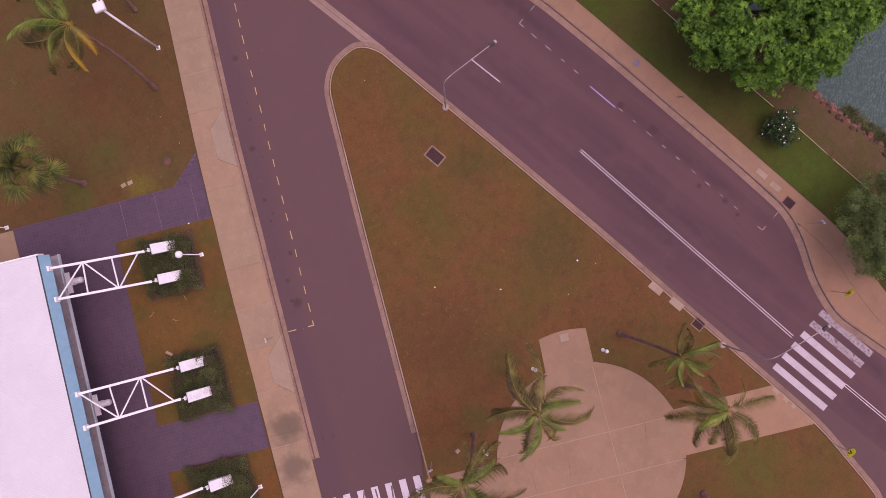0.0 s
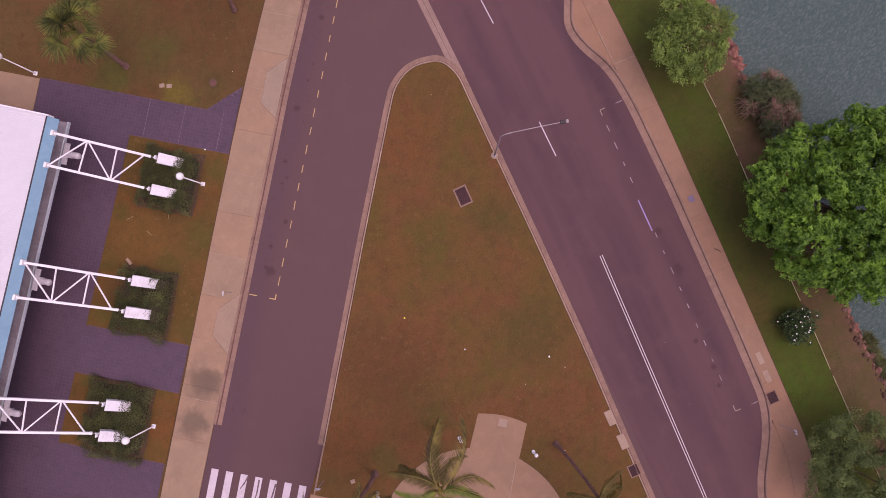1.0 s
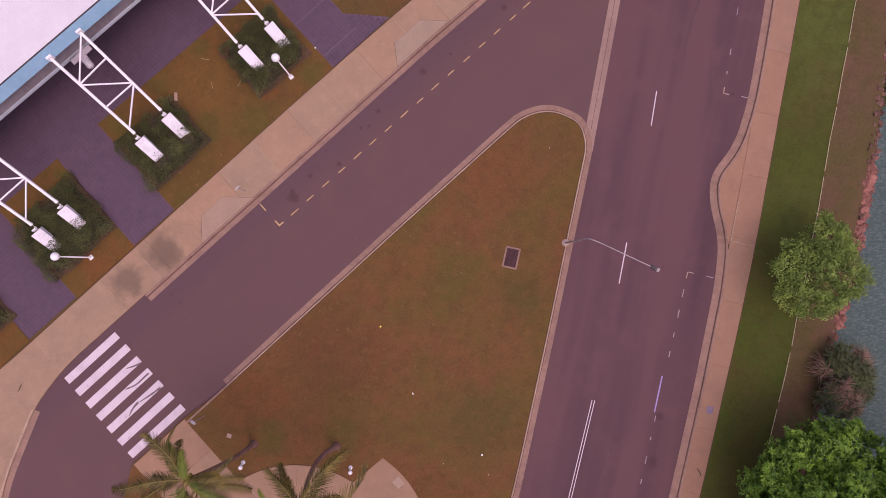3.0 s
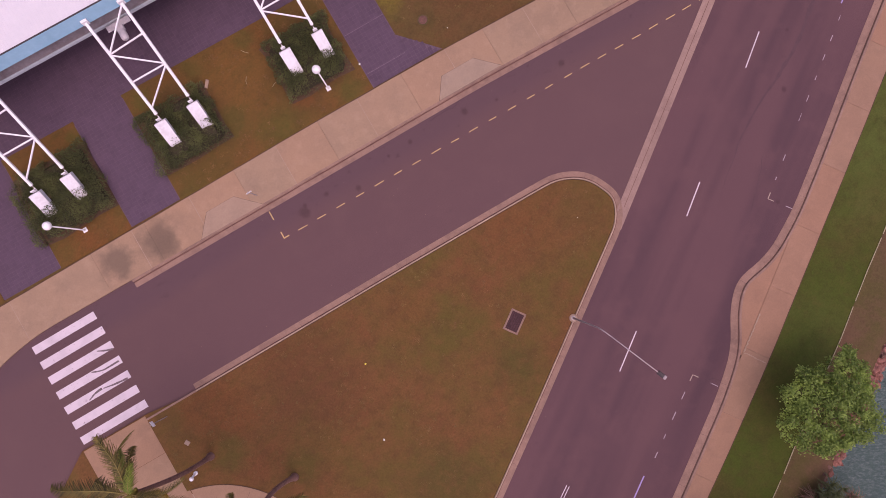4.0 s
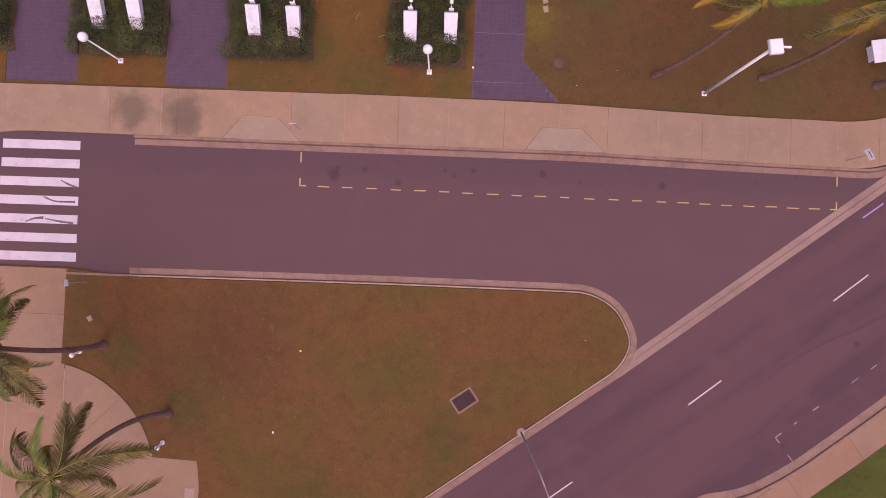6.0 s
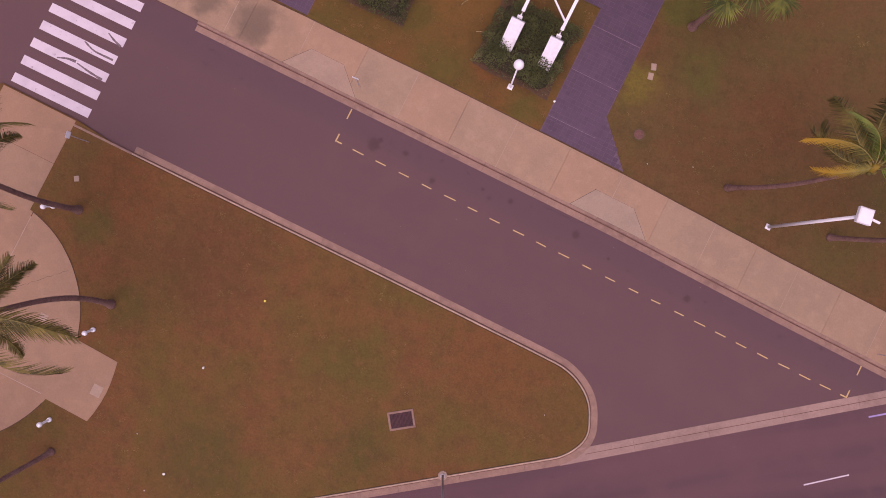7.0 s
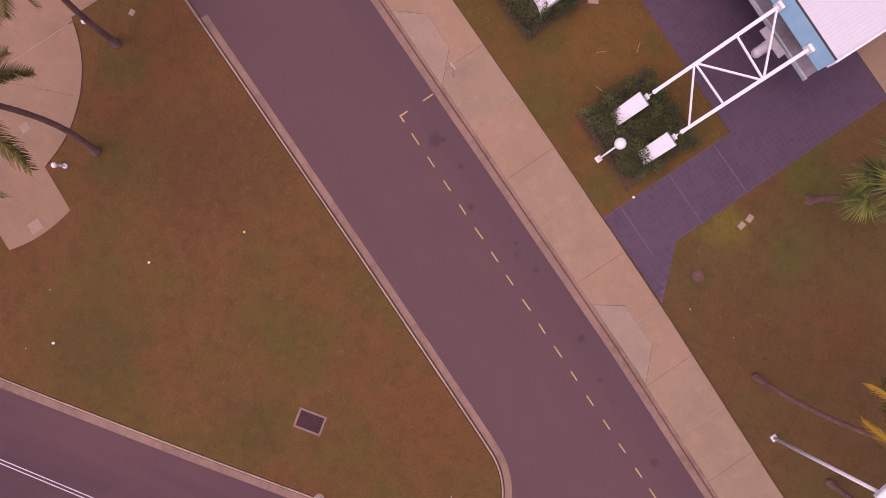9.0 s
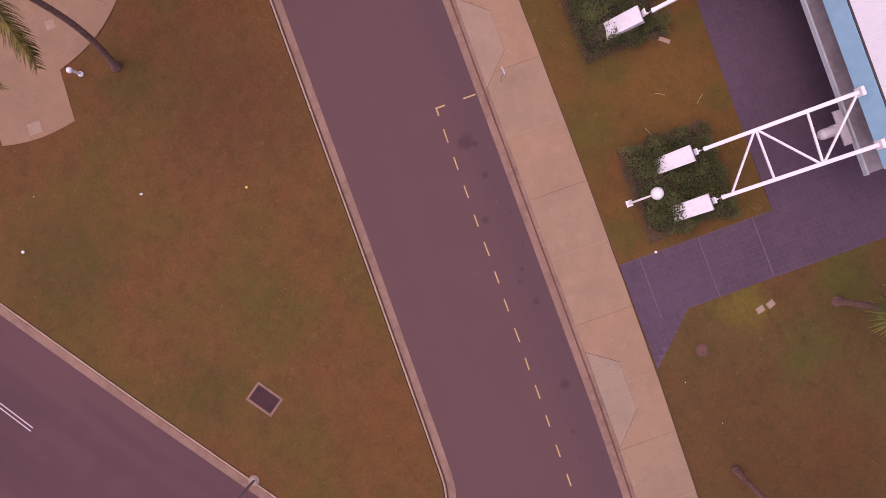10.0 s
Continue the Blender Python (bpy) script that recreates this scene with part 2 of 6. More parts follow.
KERB = surface("kerb_concrete", (0.27, 0.165, 0.125), (0.20, 0.122, 0.095), (0.33, 0.21, 0.155), 0.5, 11, 0.9, bump=0.3, fine_amount=0.22, vary=0.06)
DRAIN = surface("drain_concrete", (0.300, 0.196, 0.160), (0.235, 0.150, 0.125), (0.340, 0.228, 0.186), 0.5, 11, 0.9, bump=0.3, fine_amount=0.2, vary=0.06)
GUTTER_DIRT = surface("gutter_dirt", (0.145, 0.070, 0.056), (0.105, 0.052, 0.044), (0.18, 0.09, 0.07), 0.8, 9, 0.95, bump=0.3, fine_amount=0.3)
JOINT = surface("dark_joint", (0.09, 0.065, 0.055), (0.07, 0.05, 0.045), (0.12, 0.08, 0.07), 1, 9, 0.95, bump=0)
PAVER = surface("slate_paver", (0.094, 0.057, 0.086), (0.082, 0.050, 0.075), (0.104, 0.064, 0.093), 0.4, 14, 0.75, bump=0.25, fine_amount=0.16, vary=0.05)
PAVER_JOINT = surface("paver_joint_sand", (0.124, 0.079, 0.106), (0.100, 0.063, 0.088), (0.148, 0.096, 0.124), 0.8, 14, 0.9, bump=0)
LAWN = grass_material("dry_lawn", (0.153, 0.074, 0.029), (0.158, 0.067, 0.029), (0.118, 0.078, 0.024), (0.102, 0.055, 0.024), 0.44, 0.61,
                      (((-3.5, -10.0), 4.6, (0.124, 0.056, 0.026)), ((-10.5, -8.6), 3.0, (0.158, 0.066, 0.026)), ((7.0, -12.0), 3.4, (0.104, 0.080, 0.022)), ((15.5, -8.6), 3.4, (0.154, 0.069, 0.027)),
                       ((1.5, -21.5), 3.6, (0.092, 0.068, 0.022)), ((10.0, -16.6), 2.2, (0.088, 0.068, 0.021)), ((19.8, -9.2), 2.0, (0.122, 0.070, 0.025)), ((-11.2, -11.6), 1.8, (0.096, 0.074, 0.022)), ((-6.9, -15.2), 1.8, (0.098, 0.074, 0.022)), ((-20.5, -33.5), 3.5, (0.100, 0.090, 0.020)), ((5.0, -9.0), 2.4, (0.152, 0.072, 0.027))))
LAWN_NORTH = grass_material("shaded_lawn", (0.124, 0.070, 0.029), (0.130, 0.064, 0.027), (0.102, 0.077, 0.025), (0.092, 0.057, 0.024), 0.46, 0.66,
                            (((15.4, 11.8), 1.7, (0.160, 0.122, 0.026)), ((15.6, 17.5), 2.2, (0.090, 0.092, 0.022)), ((18.6, 14.2), 1.6, (0.096, 0.086, 0.024)), ((20.5, 9.8), 2.8, (0.122, 0.061, 0.026)), ((24.0, 13.5), 3.0, (0.132, 0.060, 0.026)), ((17.0, 8.9), 0.9, (0.090, 0.060, 0.024))))
# two wide dark brown patches are centred on the first two hedges
LAWN_BED = grass_material("scorched_lawn", (0.138, 0.074, 0.024), (0.154, 0.069, 0.023), (0.094, 0.074, 0.020), (0.100, 0.060, 0.021), 0.46, 0.66,
                          (((3.0, 11.5), 3.4, (0.158, 0.080, 0.024)), ((8.0, 10.8), 3.6, (0.080, 0.048, 0.024)), ((-2.3, 10.7), 3.7, (0.082, 0.049, 0.024)), ((6.3, 8.2), 1.2, (0.160, 0.064, 0.024)), ((3.6, 7.0), 2.0, (0.096, 0.078, 0.020)), ((0.9, 9.3), 1.5, (0.098, 0.074, 0.021)), ((9.6, 7.0), 1.3, (0.098, 0.078, 0.021)), ((4.6, 14.3), 1.0, (0.100, 0.078, 0.021)), ((0.2, 14.3), 1.0, (0.104, 0.078, 0.021)), ((-4.2, 14.0), 1.0, (0.100, 0.082, 0.021)), ((-9.8, 14.1), 0.8, (0.098, 0.080, 0.021)), ((-12.4, 7.1), 2.6, (0.165, 0.068, 0.023)), ((-22.6, 7.1), 2.6, (0.150, 0.070, 0.023)),
                           ((-2.0, 7.2), 2.2, (0.118, 0.071, 0.021)), ((10.4, 14.1), 0.9, (0.112, 0.074, 0.022))))
LAWN_LAKE = grass_material("lakeside_lawn", (0.076, 0.064, 0.019), (0.080, 0.062, 0.020), (0.056, 0.076, 0.014), (0.052, 0.053, 0.015), 0.36, 0.56, (((42.0, -16.0), 7.5, (0.080, 0.100, 0.024)), ((30.0, -26.0), 4.0, (0.066, 0.086, 0.019)), ((2.0, -43.5), 3.0, (0.060, 0.098, 0.014))))
BANK = grass_material("mulch_bank", (0.120, 0.070, 0.043), (0.142, 0.076, 0.050), (0.090, 0.072, 0.028), (0.100, 0.060, 0.036), 0.38, 0.56)
ROCK = surface("red_rock", (0.245, 0.105, 0.080), (0.125, 0.056, 0.046), (0.33, 0.165, 0.125), 1.2, 6, 0.9, bump=0.6, depth=0.05, fine_amount=0.45, vary=0.35)
ROCK_DULL = surface("brown_rock", (0.150, 0.078, 0.058), (0.085, 0.048, 0.038), (0.215, 0.120, 0.088), 1.2, 6, 0.9, bump=0.6, depth=0.05, fine_amount=0.45, vary=0.4)
WATER = water_material()
WHITE_LINE = paint_material("white_road_paint", (0.61, 0.53, 0.57), (0.16, 0.10, 0.105), 0.60)
VIOLET_LINE = paint_material("violet_road_paint", (0.34, 0.26, 0.50), (0.125, 0.068, 0.070), 0.60)
WORN_LINE = paint_material("worn_white_paint", (0.36, 0.29, 0.31), (0.125, 0.068, 0.070), 0.50)
CREAM_LINE = paint_material("cream_road_paint", (0.38, 0.29, 0.23), (0.13, 0.072, 0.070), 0.55)
FADED_LINE = paint_material("faded_zebra_paint", (0.50, 0.425, 0.46), (0.16, 0.10, 0.105), 0.58)
YELLOW_LINE = paint_material("yellow_road_paint", (0.53, 0.360, 0.155), (0.15, 0.085, 0.070), 0.58)
SEALED = surface("sealed_crack", (0.096, 0.051, 0.058), (0.084, 0.046, 0.053), (0.108, 0.057, 0.062), 1.5, 15, 0.85, bump=0.2, fine_amount=0.3)
SCUFF = surface("rubber_scuff", (0.150, 0.108, 0.112), (0.095, 0.066, 0.070), (0.30, 0.24, 0.25), 3.0, 15, 0.8, bump=0, fine_amount=0.4)
TAR = surface("tar_patch", (0.068, 0.041, 0.046), (0.055, 0.034, 0.040), (0.082, 0.048, 0.052), 0.8, 15, 0.85, bump=0.2, fine_amount=0.3)
WHITE_STEEL = surface("white_painted_steel", (0.84, 0.82, 0.84), (0.78, 0.75, 0.77), (0.88, 0.86, 0.88), 0.8, 7, 0.4, bump=0.05, fine_amount=0.06)
ROOF_SHEET = surface("white_roof_sheet", (0.64, 0.62, 0.65), (0.61, 0.59, 0.62), (0.67, 0.65, 0.68), 0.15, 3, 0.5, bump=0, fine_amount=0.04)
BLUE_FASCIA = surface("blue_fascia_paint", (0.25, 0.46, 0.60), (0.21, 0.41, 0.54), (0.29, 0.50, 0.64), 0.5, 4, 0.5, bump=0.05, fine_amount=0.08)
PALE_BLUE = surface("pale_blue_trim", (0.50, 0.54, 0.58), (0.42, 0.46, 0.50), (0.56, 0.60, 0.64), 0.8, 4, 0.5, bump=0, fine_amount=0.12)
COVER_GREY = surface("bluish_cover", (0.20, 0.15, 0.22), (0.16, 0.12, 0.18), (0.25, 0.19, 0.26), 2, 9, 0.7, bump=0.1)
SOIL = surface("bare_soil", (0.092, 0.054, 0.032), (0.072, 0.043, 0.029), (0.118, 0.066, 0.034), 0.9, 7, 0.95, bump=0.6, depth=0.04, fine_amount=0.4)
CANOPY = surface("stained_canopy_sheet", (0.36, 0.31, 0.33), (0.24, 0.19, 0.20), (0.44, 0.39, 0.41), 0.5, 5, 0.7, bump=0.1, fine_amount=0.2)
JOINT_PALE = surface("pale_joint", (0.18, 0.125, 0.155), (0.145, 0.10, 0.125), (0.22, 0.16, 0.19), 1, 9, 0.9, bump=0)
# colour of the unseen hall walls, lightened to bounce light onto the pavers
WALL = surface("pale_unseen_wall", (0.36, 0.24, 0.30), (0.32, 0.21, 0.265), (0.40, 0.27, 0.33), 0.4, 6, 0.85, bump=0.1, fine_amount=0.1)
# white flood light metal, with the shade under the truss put into its grey
SHADED_WHITE = surface("shaded_white_metal", (0.50, 0.46, 0.49), (0.40, 0.36, 0.39), (0.58, 0.54, 0.57), 1.2, 8, 0.6, bump=0.05, fine_amount=0.14)
BLOCK_PAINT = surface("weathered_block_paint", (0.71, 0.69, 0.73), (0.58, 0.55, 0.58), (0.78, 0.76, 0.80), 1.1, 6, 0.6, bump=0.05, fine_amount=0.1)
GALV = surface("galvanised_steel", (0.40, 0.34, 0.34), (0.32, 0.27, 0.27), (0.46, 0.40, 0.40), 1.2, 9, 0.5, 0.0, bump=0.05, fine_amount=0.12)
LAMP_DARK = surface("dark_lamp_housing", (0.060, 0.048, 0.050), (0.045, 0.036, 0.038), (0.080, 0.066, 0.068), 2, 9, 0.5, bump=0)
OPAL = surface("opal_globe", (0.86, 0.84, 0.85), (0.80, 0.78, 0.79), (0.88, 0.87, 0.88), 2, 5, 0.25, bump=0, fine_amount=0.03)
SIGN_YELLOW = surface("sign_yellow", (0.98, 0.92, 0.02), (0.92, 0.86, 0.02), (1.0, 0.95, 0.03), 3, 9, 0.45, bump=0, fine_amount=0.05)
MARKER = surface("marker_yellow", (0.80, 0.66, 0.10), (0.70, 0.56, 0.08), (0.86, 0.74, 0.16), 3, 9, 0.6, bump=0, fine_amount=0.05)
SIGN_BLACK = surface("sign_black", (0.02, 0.02, 0.02), (0.015, 0.015, 0.015), (0.03, 0.03, 0.03), 3, 9, 0.5, bump=0)
GRATE = surface("rusty_grate", (0.074, 0.032, 0.035), (0.056, 0.026, 0.029), (0.098, 0.044, 0.045), 2, 12, 0.8, 0.0, bump=0.2)
PIT_SHADE = surface("pit_shade", (0.045, 0.023, 0.026), (0.035, 0.019, 0.021), (0.06, 0.03, 0.033), 2, 9, 0.95, bump=0)
BARK = surface("palm_bark", (0.205, 0.110, 0.090), (0.135, 0.072, 0.060), (0.280, 0.156, 0.126), 1.5, 9, 0.9, bump=0.6, depth=0.02, fine_amount=0.35)
TREE_BARK = surface("tree_bark", (0.12, 0.085, 0.06), (0.08, 0.055, 0.04), (0.17, 0.12, 0.09), 2, 9, 0.95, bump=0.6, depth=0.03, fine_amount=0.35)
LEAF_BIG = leaf_material("almond_leaf", (0.032, 0.104, 0.011), (0.158, 0.305, 0.034), 0.45, 0.32)
LEAF_SMALL = leaf_material("fine_leaf", (0.090, 0.160, 0.034), (0.265, 0.370, 0.085), 0.5, 0.4)
LEAF_GREY = leaf_material("grey_green_leaf", (0.070, 0.112, 0.034), (0.185, 0.245, 0.078), 0.5, 0.35)
LEAF_HEDGE = leaf_material("hedge_leaf", (0.042, 0.056, 0.018), (0.108, 0.118, 0.039))
LEAF_DARK = leaf_material("glossy_dark_leaf", (0.028, 0.056, 0.020), (0.070, 0.120, 0.040), 0.35)
LEAF_DRY = leaf_material("dry_blade", (0.13, 0.070, 0.055), (0.27, 0.165, 0.125), 0.8)
LEAF_BLADE = leaf_material("green_blade", (0.045, 0.062, 0.022), (0.095, 0.120, 0.045), 0.6)
TUFT = leaf_material("coarse_grass", (0.112, 0.080, 0.028), (0.150, 0.104, 0.034), 0.9)
TUFT_DRY = leaf_material("dry_grass", (0.120, 0.068, 0.029), (0.176, 0.098, 0.039), 0.9)
FROND = leaf_material("palm_leaflet", (0.047, 0.042, 0.012), (0.168, 0.130, 0.031), 0.7, 0.15, each=0.3)
RACHIS = surface("palm_rachis", (0.21, 0.165, 0.045), (0.15, 0.12, 0.035), (0.26, 0.20, 0.06), 2, 9, 0.6, bump=0)
FROND_YOUNG = leaf_material("young_palm_leaflet", (0.070, 0.112, 0.014), (0.175, 0.225, 0.032), 0.5, each=0.3)
FROND_OLD = leaf_material("yellowing_palm_leaflet", (0.072, 0.074, 0.016), (0.20, 0.165, 0.030), 0.65, 0.2, tip=(0.46, 0.27, 0.022))
FAN_LEAF = leaf_material("fan_palm_leaflet", (0.036, 0.047, 0.010), (0.122, 0.128, 0.024), 0.75, 0.15, each=0.45)
PETAL = surface("white_petal", (0.80, 0.80, 0.76), (0.75, 0.75, 0.70), (0.82, 0.82, 0.80), 3, 9, 0.6, bump=0)
HEDGE_CORE = surface("hedge_twigs", (0.050, 0.040, 0.022), (0.034, 0.028, 0.017), (0.070, 0.055, 0.030), 2, 9, 0.95, bump=0.5, depth=0.03)
EDGING = surface("lawn_edging", (0.42, 0.37, 0.22), (0.34, 0.29, 0.17), (0.50, 0.45, 0.28), 1, 9, 0.8, bump=0.1)

# ---- mesh helpers ----


class Shape:
    """Vertices and faces gathered for one mesh."""

    def __init__(self):
        self.v, self.f = [], []

    def add(self, verts, faces):
        k = len(self.v)
        self.v += [tuple(p) for p in verts]
        self.f += [tuple(i + k for i in face) for face in faces]
        return self

    def box(self, x0, y0, z0, x1, y1, z1, m=None):
        c = [Vector((x, y, z)) for z in (z0, z1) for y in (y0, y1) for x in (x0, x1)]
        if m is not None:
            c = [m @ p for p in c]
        return self.add(c, [(0, 2, 3, 1), (4, 5, 7, 6), (0, 1, 5, 4), (1, 3, 7, 5), (3, 2, 6, 7), (2, 0, 4, 6)])

    def chamfer_box(self, x0, y0, z0, x1, y1, z1, c, m=None):
        """A box with its upper edges cut off by c."""
        ring = lambda a, z: [Vector((x0 + a, y0 + a, z)), Vector((x1 - a, y0 + a, z)), Vector((x1 - a, y1 - a, z)), Vector((x0 + a, y1 - a, z))]
        p = ring(0, z0) + ring(0, z1 - c) + ring(c, z1)
        if m is not None:
            p = [m @ q for q in p]
        faces = [(3, 2, 1, 0), (8, 9, 10, 11)]
        for k in (0, 4):
            faces += [(k + i, k + (i + 1) % 4, k + 4 + (i + 1) % 4, k + 4 + i) for i in range(4)]
        return self.add(p, faces)

    def tube(self, pts, radii, n=8, caps=True):
        pts = [Vector(p) for p in pts]
        if isinstance(radii, (int, float)):
            radii = [radii] * len(pts)
        verts, side = [], None
        for i, p in enumerate(pts):
            d = (pts[min(i + 1, len(pts) - 1)] - pts[max(i - 1, 0)]).normalized()
            ref = side if side is not None else (Vector((1, 0, 0)) if abs(d.x) < 0.8 else Vector((0, 1, 0)))
            a = (ref - d * ref.dot(d)).normalized()
            side, b = a, d.cross(a)
            verts += [p + (a * math.cos(k * math.tau / n) + b * math.sin(k * math.tau / n)) * radii[i] for k in range(n)]
        faces = [(i * n + k, i * n + (k + 1) % n, (i + 1) * n + (k + 1) % n, (i + 1) * n + k) for i in range(len(pts) - 1) for k in range(n)]
        if caps:
            faces += [tuple(range(n - 1, -1, -1)), tuple(range((len(pts) - 1) * n, len(pts) * n))]
        return self.add(verts, faces)

    def ball(self, centre, r, rings=8, n=14, squash=1.0):
        c = Vector(centre)
        pts = [c + Vector((0, 0, -r * squash * math.cos(math.pi * i / rings))) for i in range(rings + 1)]
        return self.tube(pts, [max(r * math.sin(math.pi * i / rings), 0.002) for i in range(rings + 1)], n)

    def slab(self, outline, z0, z1):
        """A flat plate over an outline given anticlockwise."""
        n = len(outline)
        v = [(p[0], p[1], z1) for p in outline] + [(p[0], p[1], z0) for p in outline]
        return self.add(v, [tuple(range(n))] + [(i, i + n, (i + 1) % n + n, (i + 1) % n) for i in range(n)])

    def mesh(self, name, material, smooth=False):
        me = bpy.data.meshes.new(name)
        me.from_pydata(self.v, [], self.f)
        me.materials.append(material)
        if smooth:
            me.polygons.foreach_set("use_smooth", [True] * len(me.polygons))
        me.update()
        return me


def link(name, shape, material, parent=None, label="", smooth=False, at=None):
    """One mesh object of a shape, under a parent if one is given."""
    me = shape if isinstance(shape, bpy.types.Mesh) else shape.mesh(name, material, smooth)
    ob = new(name, me)
    if parent is not None:
        ob.parent = parent
    if at is not None:
        ob.matrix_basis = at
    return tagged(ob, label)


def thing(name, label, category, at=(0, 0, 0), turn=0.0, group="", kind=""):
    """An empty at the base of a thing, which parents its parts."""
    ob = new(name)
    ob.empty_display_size = 0.2
    ob.matrix_basis = pose(*at, 0, 0, turn)
    return tagged(ob, label, category, group, kind)


def rounded(points, cut=1.5, steps=5):
    """A line with its corners rounded off over the given length."""
    pts = [Vector((p[0], p[1], 0)) for p in points]
    out = [pts[0]]
    for a, b, c in zip(pts, pts[1:], pts[2:]):
        k = min(cut, (b - a).length * 0.48, (c - b).length * 0.48)
        p, q = b + (a - b).normalized() * k, b + (c - b).normalized() * k
        out += [p.lerp(b, s / steps).lerp(b.lerp(q, s / steps), s / steps) for s in range(steps + 1)]
    return out + [pts[-1]]


def resampled(line, step):
    out = [line[0].copy()]
    for a, b in zip(line, line[1:]):
        d = (b - a).length
        if d < 1e-6:
            continue
        n = max(1, round(d / step))
        out += [a.lerp(b, k / n) for k in range(1, n + 1)]
    return out


def offset(line, d):
    """The line moved to its left by d."""
    out = []
    for i, p in enumerate(line):
        t = (line[min(i + 1, len(line) - 1)] - line[max(i - 1, 0)]).normalized()
        out.append(p + Vector((-t.y, t.x, 0)) * d)
    return out


def run_pieces(parent, name, line, profile, material, piece=3.6, gap=0.012):
    """Sweeps a cross-section (distance to the left, height) along a line, in pieces with open joints."""
    line = resampled(line, 0.6)
    groups, now, length = [], [line[0]], 0.0
    for a, b in zip(line, line[1:]):
        now.append(b)
        length += (b - a).length
        if length > piece:
            groups.append(now)
            now, length = [b], 0.0
    if len(now) > 1:
        groups.append(now)
    whole = {i: p for i, p in enumerate(line)}
    k0, n = 0, len(profile)
    for g in groups:
        idx = range(k0, k0 + len(g))
        k0 += len(g) - 1
        verts = []
        for j, i in enumerate(idx):
            t = (whole[min(i + 1, len(line) - 1)] - whole[max(i - 1, 0)]).normalized()
            side = Vector((-t.y, t.x, 0))
            slip = gap / 2 if j == 0 else (-gap / 2 if j == len(g) - 1 else 0)
            verts += [whole[i] + t * slip + side * d + Vector((0, 0, z)) for d, z in profile]
        faces = [(a * n + b, (a + 1) * n + b, (a + 1) * n + (b + 1) % n, a * n + (b + 1) % n) for a in range(len(g) - 1) for b in range(n)]
        faces += [tuple(range(n)), tuple(range((len(g) - 1) * n + n - 1, (len(g) - 1) * n - 1, -1))]
        link(name, Shape().add(verts, faces), material, parent)


def crossing(line, axis, s):
    """Where a line passes the station s along an axis."""
    for a, b in zip(line, line[1:]):
        sa, sb = a.dot(axis), b.dot(axis)
        if sa <= s <= sb and sb > sa:
            return a.lerp(b, (s - sa) / (sb - sa))
    return line[0] if s < line[0].dot(axis) else line[-1]


def panels(parent, lower, upper, axis, stations, z0, z1, material, gap=0.012, name="panel"):
    """Cast slabs between two lines, cut at stations along an axis."""
    for s0, s1 in zip(stations, stations[1:]):
        n = max(1, round((s1 - s0) / 0.5))
        ss = [s0 + gap / 2 + (s1 - s0 - gap) * k / n for k in range(n + 1)]
        ring = [crossing(lower, axis, s) for s in ss] + [crossing(upper, axis, s) for s in reversed(ss)]
        link(name, Shape().slab(ring, z0, z1), material, parent)

# ---- large structure: ground, water, roads ----
Z_LAWN, Z_PATH = 0.12, 0.14
X_AXIS = Vector((1, 0, 0))


def along(p, t, side=0.0):
    return Vector((p[0], p[1], 0)) + U * t + N * side


def line_of(*points):
    return [Vector((x, y, 0)) for x, y in points]


EDGE_LAWN = line_of((-1230, -920), (-30, -69.3), (-0.1, -48.2), (4.65, -45.0), (18.3, -35.95), (23.5, -32.45), (34.3, -24.45), (41.6, -19.05), (100, 24), (1300, 900))
SHORE = line_of((-1230, -928), (-30, -75.5), (3.5, -51.0), (8.1, -47.5), (27.5, -34.3), (33.4, -30.3), (38.6, -26.6), (44.5, -21.9), (100, 19), (1300, 893))

land = Shape()
far_back = [p - N * 1500 for p in (EDGE_LAWN[-1], EDGE_LAWN[0])]
land.add([(p.x, p.y, -0.06) for p in EDGE_LAWN + far_back], [tuple(range(len(EDGE_LAWN) + 2))])
tagged(link("ground", land, LAWN_NORTH), "dry brown and green lawn ground reaching away", "ground", kind="structure")
lake = Shape().add([(-2500, -2500, -1.0), (2500, -2500, -1.0), (2500, 2500, -1.0), (-2500, 2500, -1.0)], [(0, 1, 2, 3)])
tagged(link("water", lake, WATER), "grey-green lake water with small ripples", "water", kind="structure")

bank = Shape()
stations = [-90 + 1.0 * k for k in range(0, 190)]
section = ((0.0, 0.10), (0.3, 0.07), (0.6, 0.0), (0.8, -0.25), (1.0, -1.05), (1.5, -2.2))
for s in stations:
    e, w = crossing(EDGE_LAWN, U, s), crossing(SHORE, U, s)
    for k, z in section:
        p = e + (w - e) * k
        bank.v.append((p.x, p.y, z + (0.08 * noise.noise(Vector((p.x, p.y, 0)) * 0.8) if 0 < k < 1.4 else 0)))
n = len(section)
for i in range(len(stations) - 1):
    bank.f += [(i * n + k, i * n + k + 1, (i + 1) * n + k + 1, (i + 1) * n + k) for k in range(n - 1)]
tagged(link("bank", bank, BANK, smooth=True), "bare brown mulch bank sloping to the lake", "bank", kind="structure")

